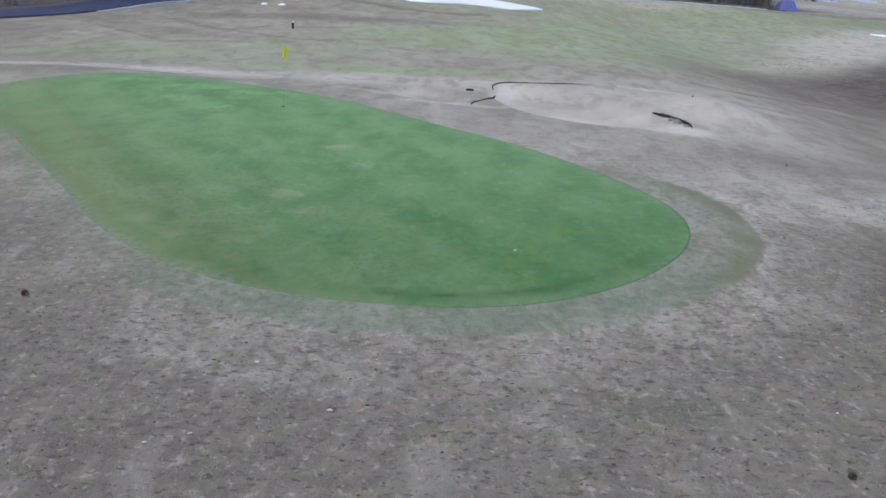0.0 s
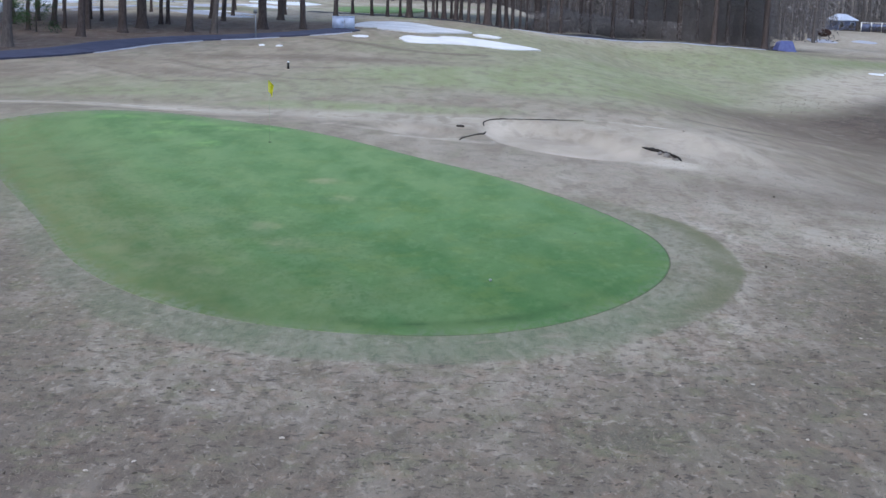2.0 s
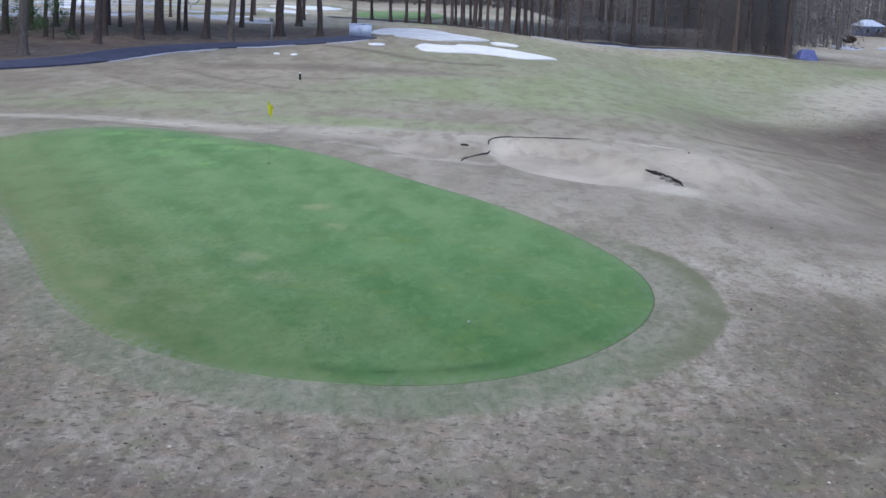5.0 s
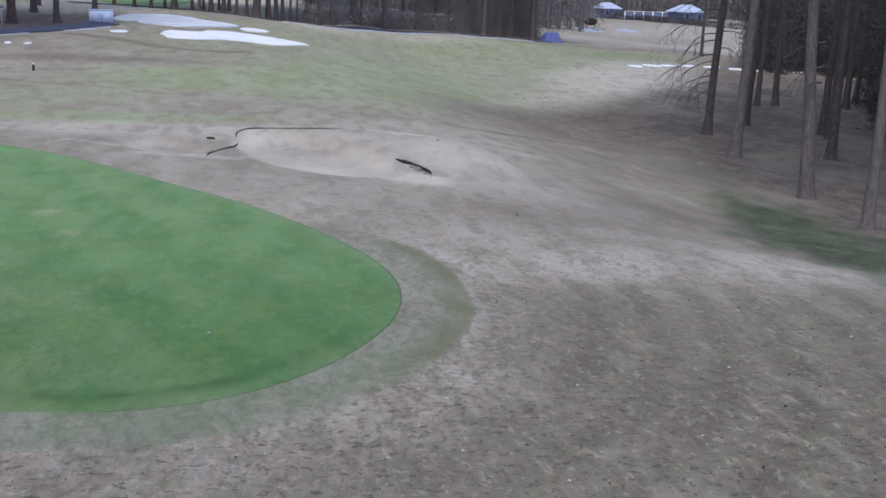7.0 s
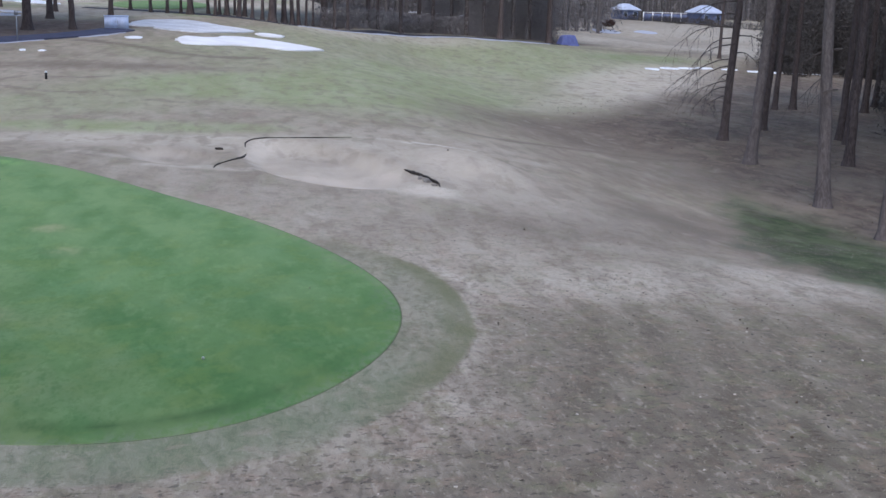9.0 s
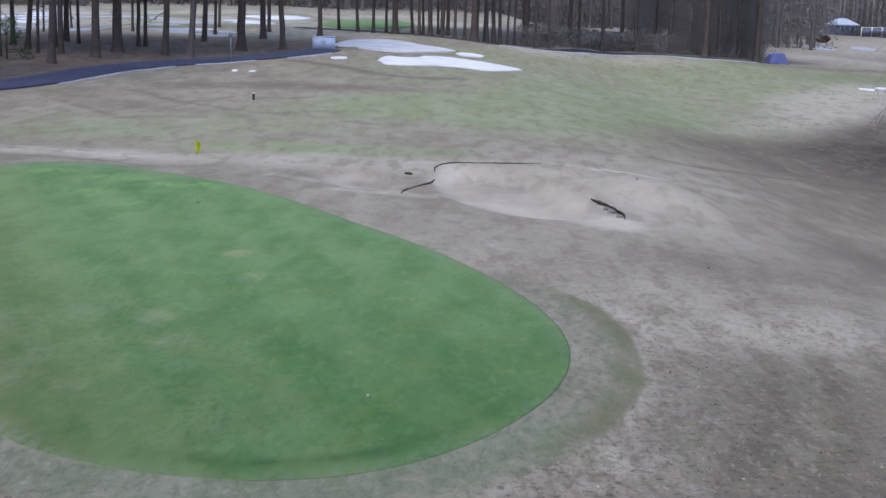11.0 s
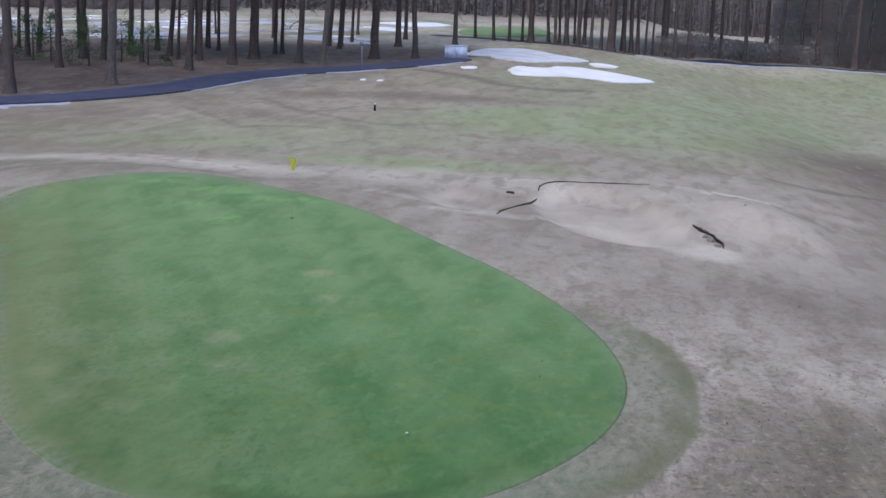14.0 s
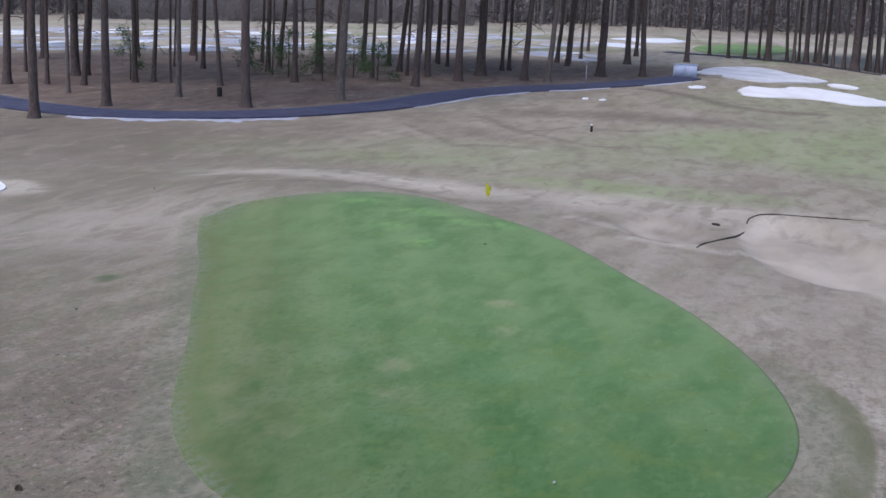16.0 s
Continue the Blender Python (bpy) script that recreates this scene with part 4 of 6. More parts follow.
# ---- sand bunkers and old snow ----
def pool(name, edge, lift, material, grid=0.7, skirt=0.1):
    """A thin layer on the land inside an outline of any shape, with its rim closed down to the ground."""
    edge = np.asarray(edge)
    n = len(edge)
    lo, hi = edge.min(0), edge.max(0)
    gx, gy = np.meshgrid(np.arange(lo[0], hi[0], grid), np.arange(lo[1], hi[1], grid))
    inner = np.stack([gx.ravel(), gy.ravel()], 1)
    ahead = np.roll(edge, -1, 0)
    crossed = np.zeros(len(inner), int)
    for a, b in zip(edge, ahead):
        if a[1] != b[1]:
            at = a[0] + (inner[:, 1] - a[1]) * (b[0] - a[0]) / (b[1] - a[1])
            crossed += ((a[1] > inner[:, 1]) != (b[1] > inner[:, 1])) & (inner[:, 0] < at)
    gap = np.min(np.hypot(inner[:, None, 0] - edge[None, :, 0], inner[:, None, 1] - edge[None, :, 1]), 1)
    inner = inner[(crossed % 2 == 1) & (gap > 0.3 * grid)]
    points = [Vector(p) for p in edge.tolist() + inner.tolist()]
    flat, _, faces, *_ = delaunay_2d_cdt(points, [(k, (k + 1) % n) for k in range(n)], [], 1, 1e-5)
    verts = [(p.x, p.y, height(p.x, p.y) + lift) for p in flat]
    faces = [tuple(f) for f in faces]
    first = len(verts)
    for p in edge:
        verts.append((p[0], p[1], height(*p) + lift))
        verts.append((p[0], p[1], height(*p) - skirt))
    for k in range(n):
        a, b = first + 2 * k, first + 2 * ((k + 1) % n)
        faces.append((a, a + 1, b + 1, b))
    ob = flat_mesh(name, verts, faces, material)
    if ob.data.polygons[0].normal.z < 0:
        ob.data.flip_normals()
    return ob


def bunker(points, lift, label, material=None, ragged=0.05):
    line = smooth_line(points, True, 9)
    line = spread(line, 0.0, ragged) + ragged * np.random.default_rng(len(points)).normal(size=line.shape)
    ob = pool("sand_bunker", line, lift, material or M_SAND)
    tagged(ob, label, "bunker", "sand bunkers", "structure")


bunker([(-3.5, 81.7), (-3.0, 84.6), (-1.8, 84.9), (-0.9, 85.8), (-0.4, 87.4), (1.3, 88.3), (3.3, 87.7), (4.7, 86.8), (6.0, 85.3), (6.5, 83.4), (4.3, 80.3), (2.0, 81.0), (0.6, 80.5), (-1.0, 79.2), (-2.7, 78.8), (-3.2, 80.2)],
       0.07, "long bunker of bright white sand on the far slope")
bunker([(-7.8, 92.5), (-7.7, 95.4), (-6.9, 98.0), (-4.8, 100.2), (-2.9, 99.6), (-0.8, 97.0), (1.1, 95.2), (1.7, 93.6), (-0.3, 91.0), (-2.1, 89.0), (-3.6, 88.9), (-5.4, 89.9), (-5.9, 91.7), (-7.1, 91.5)], 0.09,
       "broad bunker of greyish white sand below the far trees", M_SAND_DULL)
bunker([(1.9, 92.3), (2.8, 93.3), (4.0, 92.5), (3.7, 91.0), (2.3, 90.9)], 0.08, "small sliver of white bunker sand", ragged=0.05)
bunker([(-25.2, 33.0), (-23.4, 32.9), (-22.4, 32.7), (-21.4, 31.8), (-21.5, 31.0), (-23.8, 30.2), (-25.6, 31.2)], 0.05, "white sand bunker beside the approach turf", ragged=0.012)


def snow_strip(first, last, near, wide, seed, route=PATH_LEFT):
    """Leftover snow lying along one side of the cart path."""
    rng = random.Random(seed)
    line = [p for p in route if first <= p[0] <= last]
    inner, outer = [], []
    for i, p in enumerate(line):
        along = line[min(i + 1, len(line) - 1)] - line[max(i - 1, 0)]
        out = np.array([along[1], -along[0]]) / np.hypot(*along)
        fade = math.sin(math.pi * (i + 0.5) / len(line)) ** 0.5
        a = near + rng.uniform(-0.04, 0.04)
        inner.append(p + out * a)
        outer.append(p + out * (a + math.copysign(wide, near) * max(0.05, fade * (0.55 + 0.3 * math.sin(0.7 * i + seed) + rng.uniform(-0.45, 0.45)))))
    verts, faces = [], []
    for a, b in zip(inner, outer):
        for q, up in ((a, -0.03), (a * 0.9 + b * 0.1, 0.05), (a * 0.5 + b * 0.5, 0.06), (b, -0.03)):
            verts.append((q[0], q[1], height(*q) + up))
    for i in range(len(inner) - 1):
        for k in range(3):
            faces.append((4 * i + k, 4 * i + k + 1, 4 * i + k + 5, 4 * i + k + 4))
    ob = flat_mesh("snow_patch", verts, faces, M_SNOW)
    if ob.data.polygons[1].normal.z < 0:
        ob.data.flip_normals()
    tagged(ob, "narrow strip of leftover bluish snow along the cart path", "snow", "snow patches")


snow_strip(-31.5, -22.8, 1.5, 1.25, 1)
snow_strip(-24.2, -21.6, -1.33, 0.5, 2)
snow_strip(-20.0, -16.4, 1.33, 0.35, 3)
snow_strip(-15.8, -12.6, 1.33, 0.35, 4)
snow_strip(-11.0, -8.4, 1.33, 0.7, 5)
snow_strip(5.0, 14.0, 1.0, 1.1, 6, PATH_FAR)
snow_strip(13.0, 33.0, 1.0, 2.0, 7, PATH_FAR)


def snow(cx, cy, rx, ry, turn, seed, material=None):
    rng = random.Random(seed)
    pts = []
    for k in range(10):
        a = 2 * math.pi * k / 10
        s = rng.uniform(0.7, 1.2)
        p = Matrix.Rotation(radians(turn), 2) @ Vector((rx * s * math.cos(a), ry * s * math.sin(a)))
        pts.append((cx + p.x, cy + p.y))
    ob, _ = sheet("snow_patch", smooth_line(pts, True, 4), 0.05, material or M_SNOW, 4, 0.12, 0.04)
    tagged(ob, "thin leftover patch of dirty white snow on the turf", "snow", "snow patches")


for k, (cx, cy, rx, ry, turn) in enumerate([
        (-42.0, 103, 4.0, 1.3, 20), (-52.0, 92, 4.5, 1.0, 30), (-60.0, 84, 4.0, 1.2, 35), (-38.0, 112, 4.0, 1.5, 10), (-33.5, 122, 5.0, 1.6, 10), (-66.0, 98, 6.0, 1.6, 30),
        (-6.3, 81.5, 0.55, 1.0, 0), (-11.4, 70.5, 0.22, 0.35, 0), (-10.3, 70.4, 0.20, 0.32, 0),
        (-19, 136, 3.4, 7.0, -14), (-34.5, 93.5, 2.2, 0.9, 30), (-30.5, 97.5, 1.6, 0.8, 30), (-43.5, 91.5, 1.8, 0.6, 25), (-26, 108.5, 2.4, 1.2, 20)]):
    snow(cx, cy, rx, ry, turn, k, M_FRESHSNOW if k in (6, 7, 8, 9) else M_SNOW)
for k, (cx, cy, rx) in enumerate([(36.6, 98.4, 0.6), (38.6, 99.6, 0.9), (40.4, 100.2, 0.7), (42.2, 100.4, 0.9), (44.2, 99.6, 0.9), (46.0, 98.2, 0.9), (48.0, 97.8, 0.8), (50.0, 97.6, 0.9), (52.0, 97.6, 0.9)]):
    snow(cx, cy, rx, 0.75, 0, 40 + k, M_FRESHSNOW)

snow(63.5, 199.5, 2.4, 7.5, -8, 60)
snow(70.5, 198.0, 2.0, 6.0, -8, 61)
# added snow, standing in for pale gaps of field and buildings between the trunks
for k, (cx, cy) in enumerate([(35.6, 285), (41.0, 250), (43.4, 232), (45.6, 225), (38.4, 266)]):
    snow(cx, cy, 2.2, 9.0, -8, 62 + k, M_FRESHSNOW)
scatter = random.Random(91)
for k in range(110):
    # broken remnants over the field behind the pines
    a, r = radians(scatter.uniform(9, 40)), scatter.uniform(100, 140)
    snow(-r * math.sin(a), r * math.cos(a), scatter.uniform(0.5, 2.6), scatter.uniform(0.4, 2.0), scatter.uniform(-20, 50), 70 + k, M_FRESHSNOW if k % 3 == 0 else M_SNOW)


# ---- turf lips of the hollow bunker, as dark strips for their shadow lines ----
def turf_lip(points, tall, seed, label):
    """An overhanging broken edge of turf: a ragged face with a grassy top, the lip's shadow put into its dark colour.
    """
    rng = random.Random(seed)
    line = smooth_line(points, steps=9)
    verts, faces = [], []
    for i, p in enumerate(line):
        along = line[min(i + 1, len(line) - 1)] - line[max(i - 1, 0)]
        out = np.array([along[1], -along[0]]) / np.hypot(*along)
        fade = min(1.0, 4 * i / len(line) + 0.25, 4 * (len(line) - 1 - i) / len(line) + 0.25)
        h = tall * fade * (0.85 + 0.22 * math.sin(0.31 * i + seed) + rng.uniform(-0.16, 0.16))
        for off, up in ((-0.035, -0.03), (-0.03, 0.5 * h), (-0.012, h), (0.016, 0.95 * h), (0.024, 0.6 * h), (0.005, -0.05)):
            q = p + out * (off * fade + rng.uniform(-0.015, 0.015))
            verts.append((q[0], q[1], height(*q) + up))
    for i in range(len(line) - 1):
        for k in range(6):
            a, b = 6 * i + k, 6 * i + (k + 1) % 6
            faces.append((a, b, b + 6, a + 6))
    faces += [tuple(range(5, -1, -1)), tuple(6 * (len(line) - 1) + k for k in range(6))]
    ob = flat_mesh("turf_lip", verts, faces, M_LIP_SHADE)
    tagged(ob, label, "bunker lip", "bunker lips")


turf_lip([(1.50, 37.9), (1.50, 38.6), (1.74, 39.3), (2.25, 39.65), (3.15, 39.72), (4.1, 39.78), (5.07, 40.03)], 0.034, 1, "thin dark strip for the shadow line of the hollow's back lip")
turf_lip([(1.53, 36.9), (1.45, 36.0), (1.30, 35.0), (1.02, 34.35), (0.76, 33.6), (0.66, 32.95)], 0.030, 2, "curved dark strip for the lip's shadow line between two hollows")
turf_lip([(6.05, 33.5), (6.12, 32.9), (6.23, 32.3), (6.44, 31.7), (6.47, 31.1), (6.60, 30.8), (6.58, 30.3)], 0.095, 3, "ragged broken turf edge in the hollow, its shade in the dark colour")


def shade_lump(x, y, size, turn, seed):
    """A made-up lump in the hollow, standing in for the grey shade below the lip."""
    rng = random.Random(seed)
    bm = bmesh.new()
    box(bm, (size, 0.6 * size, 0.42 * size), (0, 0, 0.1 * size), 0.10 * size)
    for v in bm.verts:
        v.co += Vector((rng.uniform(-1, 1), rng.uniform(-1, 1), rng.uniform(-1, 1))) * 0.07 * size
    ob = part("shade_lump", bm, M_CHUNK, smooth=False)
    ob.location, ob.rotation_euler = (x, y, height(x, y)), (rng.uniform(-0.3, 0.3), rng.uniform(-0.3, 0.3), turn)
    tagged(ob, "added grey-brown lump for the shaded ground below the bunker lip", "turf", "torn turf pieces")


for k, (x, y, s) in enumerate([(6.24, 31.6, 0.20), (6.34, 31.05, 0.26), (6.46, 30.45, 0.17)]):
    shade_lump(x, y, s, 1.4 + 0.5 * k, 20 + k)

# ---- flag, posts and boxes ----
def flagstick(x, y):
    base = empty("golf_flag", (x, y, height(x, y) + 0.02))
    bm = bmesh.new()
    tube(bm, [(0, 0, -0.05), (0, 0, 0.8), (0, 0, 1.63)], [0.0042, 0.0038, 0.0034], 8)
    part("flagstick", bm, M_STICK, base, "thin weathered flagstick")
    bm = bmesh.new()
    bmesh.ops.create_uvsphere(bm, u_segments=10, v_segments=6, radius=0.009, matrix=Matrix.Translation((0, 0, 1.64)))
    part("finial", bm, M_STICK, base)
    bm = bmesh.new()
    tube(bm, [(0, 0, -0.10), (0, 0, 0.004)], [0.054, 0.054], 20)
    part("cup", bm, M_EDGE, base, "worn hole cup rim")
    bm = bmesh.new()
    cols, rows, rng = 12, 10, random.Random(4)
    grid = []
    for i in range(cols + 1):
        s = i / cols
        col = []
        for j in range(rows + 1):
            t = j / rows
            # a limp cloth: hangs from the stick, its free corner sagging, with deep folds
            xx = -0.03 + 0.145 * s * (1 - 0.35 * t * s)
            zz = 1.62 - 0.30 * t - 0.15 * s ** 1.3
            yy = 0.035 * math.sin(9 * s + 2.2 * t) * s + 0.02 * math.sin(17 * s - 3 * t) * s
            col.append(bm.verts.new((xx, yy, zz)))
        grid.append(col)
    for i in range(cols):
        for j in range(rows):
            bm.faces.new((grid[i][j], grid[i][j + 1], grid[i + 1][j + 1], grid[i + 1][j]))
    bmesh.ops.solidify(bm, geom=bm.faces[:], thickness=0.004)
    part("flag", bm, M_YELLOW, base, "limp bright yellow cloth flag")
    tagged(base, "yellow flag hanging limp on a thin stick in the green", "flag")


flagstick(-4.36, 30.0)


def marker_post(x, y):
    base = empty("marker_post", (x, y, height(x, y)))
    bm = bmesh.new()
    box(bm, (0.10, 0.10, 0.32), (0, 0, 0.14), 0.010)
    part("post", bm, M_BLACK, base)
    bm = bmesh.new()
    box(bm, (0.105, 0.105, 0.075), (0, 0, 0.336), 0.015)
    part("cap", bm, M_WHITE, base, "white painted cap")
    tagged(base, "short black marker post with a white cap on the turf", "marker post")


marker_post(-7.75, 56.6)


def sign_pole(x, y):
    base = empty("sign_post", (x, y, height(x, y)))
    bm = bmesh.new()
    tube(bm, [(0, 0, -0.1), (0, 0, 1.9)], [0.045, 0.04], 10)
    part("pole", bm, M_GREYMETAL, base)
    bm = bmesh.new()
    box(bm, (0.26, 0.05, 0.28), (0, -0.05, 1.78), 0.015)
    part("plate", bm, M_GREYMETAL, base, "small grey sign plate")
    tagged(base, "slim grey metal sign post beside the cart path", "sign post")


sign_pole(-12.75, 76.2)


def black_bin(x, y):
    base = empty("litter_bin", (x, y, height(x, y)), 0.4)
    bm = bmesh.new()
    tube(bm, [(0, 0, 0), (0, 0, 0.02), (0, 0, 0.44), (0, 0, 0.46)], [0.13, 0.14, 0.155, 0.15], 16)
    part("body", bm, M_BLACK, base)
    bm = bmesh.new()
    tube(bm, [(0, 0, 0.46), (0, 0, 0.485), (0, 0, 0.53)], [0.165, 0.165, 0.09], 16)
    part("lid", bm, M_BLACK, base)
    tagged(base, "small black litter bin standing on pine straw", "bin")


black_bin(-29.5, 58.3)


# a flat pale blue block of unknown use; lid, doors, handles and plinth are made up
def utility_box(x, y, turn):
    base = empty("utility_box", (x, y, height(x, y) - 0.05), turn)
    bm = bmesh.new()
    box(bm, (1.7, 0.7, 0.90), (0, 0, 0.51), 0.02)
    part("body", bm, M_PALEBLUE, base)
    bm = bmesh.new()
    box(bm, (1.78, 0.78, 0.07), (0, 0, 0.995), 0.02)
    part("lid", bm, M_PALEBLUE, base)
    for s in (-1, 1):
        bm = bmesh.new()
        box(bm, (0.8, 0.02, 0.78), (0.42 * s, -0.357, 0.52), 0.006)
        door = part("door", bm, M_PALEBLUE, base)
        bm = bmesh.new()
        box(bm, (0.03, 0.04, 0.14), (0.08 * s, -0.38, 0.6), 0.008)
        part("handle", bm, M_GREYMETAL, door)
    bm = bmesh.new()
    box(bm, (1.95, 0.95, 0.14), (0, 0, 0.03), 0.02)
    part("plinth", bm, M_GREYMETAL, base, "grey concrete plinth")
    tagged(base, "pale blue block at the cart path's bend", "utility box")


utility_box(-8.15, 88.4, 0.10)


def tarp_stack(x, y):
    base = empty("tarp_stack", (x, y, height(x, y) - 0.05), 0.2)
    bm = bmesh.new()
    bmesh.ops.create_grid(bm, x_segments=20, y_segments=14, size=0.5)
    for v in bm.verts:
        ax, ay = abs(v.co.x) * 2, abs(v.co.y) * 2
        drop = max(step(0.55, 1.0, ax), step(0.5, 1.0, ay))
        top = 1.05 - 0.12 * v.co.x + 0.08 * math.sin(7 * v.co.x + 5 * v.co.y)
        v.co = Vector((v.co.x * 2.3, v.co.y * 1.6, top * (1 - float(drop)) + 0.03 * math.sin(23 * v.co.x + 19 * v.co.y)))
    part("tarp", bm, M_TARP, base, "creased blue tarpaulin")
    bm = bmesh.new()
    box(bm, (1.4, 0.8, 0.8), (0, 0, 0.42), 0.04)
    part("stack", bm, M_LOG, base)
    tagged(base, "low stack under a blue tarpaulin beside the path", "covered stack")


tarp_stack(34.7, 120.3)


def small_log(x, y, turn, length, radius):
    bm = bmesh.new()
    rng = random.Random(7)
    tube(bm, [(-length / 2, 0, radius * 0.8), (-length / 6, 0.01, radius * 0.9), (length / 6, -0.008, radius), (length / 2, 0.012, radius * 0.8)],
         [radius * 0.8, radius, radius * 0.95, radius * 0.7], 9, 0.1, rng)
    ob = part("short_log", bm, M_LOG)
    ob.location, ob.rotation_euler = (x, y, height(x, y)), (0, 0, turn)
    tagged(ob, "short dark piece of wood lying in the hollow", "log")


small_log(0.70, 36.75, -0.5, 0.27, 0.04)


# ---- trees ----
def triangles(name, centres, sizes, material, rng, flat=0.0, long=1.0, upright=1.0, thin=0.5):
    """Many loose three-cornered leaves or blades in one mesh."""
    n = len(centres)
    a = rng.normal(size=(n, 3))
    a[:, 2] *= (1 - flat) * upright
    a /= np.linalg.norm(a, axis=1)[:, None] + 1e-9
    b = np.cross(a, rng.normal(size=(n, 3)))
    if flat:
        b[:, 2] *= 1 - flat
    b /= np.linalg.norm(b, axis=1)[:, None] + 1e-9
    s = np.asarray(sizes)[:, None]
    v = np.stack([centres + a * s * long, centres - a * s * 0.6 * long + b * s * thin, centres - a * s * 0.6 * long - b * s * thin], 1).reshape(-1, 3)
    me = bpy.data.meshes.new(name)
    me.from_pydata(v.tolist(), [], np.arange(3 * n).reshape(-1, 3).tolist())
    me.materials.append(material)
    return new(name, me)


def limb(bm, start, way, length, radius, rng, depth=2, sag=0.15, sides=5):
    """A bending limb that forks."""
    p, d = Vector(start), Vector(way).normalized()
    spine, n = [p.copy()], 5
    for k in range(n):
        d = (d + Vector((rng.uniform(-0.25, 0.25), rng.uniform(-0.25, 0.25), rng.uniform(-0.22, 0.12) - sag * 0.2))).normalized()
        p = p + d * (length / n)
        spine.append(p.copy())
    tube(bm, spine, [radius * (1 - 0.8 * k / n) for k in range(n + 1)], sides)
    tips = [spine[-1]]
    if depth:
        for k in range(2, n + 1):
            for _ in range(1 if k < n else 2):
                side = (d + Vector((rng.uniform(-1, 1), rng.uniform(-1, 1), rng.uniform(-0.5, 0.5)))).normalized()
                tips += limb(bm, spine[k], side, length * rng.uniform(0.35, 0.55), radius * (1 - 0.8 * k / n) * 0.75 + 0.002, rng, depth - 1, sag, 4)
    return tips


def pine(seed, grey=False, low_limbs=0):
    """A tall pine with a clear flared trunk 0.4 m thick, dead stubs, and a thin crown high up."""
    rng, nrg = random.Random(seed), np.random.default_rng(seed)
    tree = empty("pine_tree", (0, 0, 0))
    bm = bmesh.new()
    tall, bend = 19 + rng.uniform(-2, 3), Vector((rng.uniform(-0.12, 0.12), rng.uniform(-0.12, 0.12), 0))
    levels = [-0.3, 0.0, 0.12, 0.35, 0.8, 1.6, 2.6, 3.8, 5.2, 7, 9, 11.5, 14, 16.5, tall]
    spine, radii = [], []
    for h in levels:
        s = max(0, h) / tall
        spine.append(Vector((0, 0, h)) + bend * math.sin(3.0 * s) + Vector((rng.uniform(-0.02, 0.02), rng.uniform(-0.02, 0.02), 0)) * (h > 1))
        radii.append(0.2 * (1 - 0.75 * s) + 0.13 * math.exp(-max(0, h) / 0.28))
    tube(bm, spine, radii, 14, 0.07, rng)
    part("trunk", bm, M_BARK_GREY if grey else M_BARK, tree)
    bm = bmesh.new()
    tips = []
    for k in range(low_limbs):
        a, h = rng.uniform(0, 6.3), rng.uniform(2.5, 6.5)
        limb(bm, (0.1 * math.cos(a), 0.1 * math.sin(a), h), (math.cos(a), math.sin(a), rng.uniform(-0.2, 0.35)), rng.uniform(0.6, 1.9), 0.03, rng, 1)
    for k in range(16):
        h = tall * (0.55 + 0.43 * (k + rng.random()) / 16)
        a, reach = rng.uniform(0, 6.3), (tall - h) * 0.35 + 0.9
        c = bend * math.sin(3.0 * h / tall)
        tips += limb(bm, (c.x, c.y, h), (math.cos(a), math.sin(a), 0.35), reach, 0.05, rng, 1, 0.0)
    tagged(part("branchwork", bm, M_BARK_GREY if grey else M_BARK, tree), kind="stuff")
    spots = np.array([tuple(t) for t in tips])
    spots = np.repeat(spots, 26, 0) + nrg.normal(scale=0.38, size=(len(tips) * 26, 3))
    crown = triangles("crown", spots, nrg.uniform(0.10, 0.24, len(spots)), M_NEEDLES, nrg, 0.2, 1.3)
    crown.parent = tree
    tagged(crown, kind="stuff")
    return tagged(tree, "tall dark-barked pine tree with a bare straight lower trunk", "tree", "pine trees")


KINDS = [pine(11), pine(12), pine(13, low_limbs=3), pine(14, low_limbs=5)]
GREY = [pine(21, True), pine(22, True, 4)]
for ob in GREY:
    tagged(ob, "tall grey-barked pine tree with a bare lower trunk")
tree_rng = random.Random(5)


def plant(kinds, rows, group, lean=0.0):
    """Trees at x, y with a trunk so thick, leaning by so many degrees."""
    made = []
    for x, y, thick, *own in rows:
        kind = tree_rng.choice(kinds)
        tilt = own[0] + tree_rng.gauss(0, 0.2) if own else tree_rng.gauss(lean, 0.9)
        turn = pose(x, y, height(x, y) - 0.05, tree_rng.gauss(0, 0.8), tilt) @ pose(0, 0, 0, 0, 0, tree_rng.uniform(0, 360))
        ob = copy_thing(kind, turn)
        s = thick / 0.4
        ob.scale = (s, s, max(0.75, min(1.15, 0.5 + 0.5 * s)))
        made.append(tagged(ob, group=group))
    return made


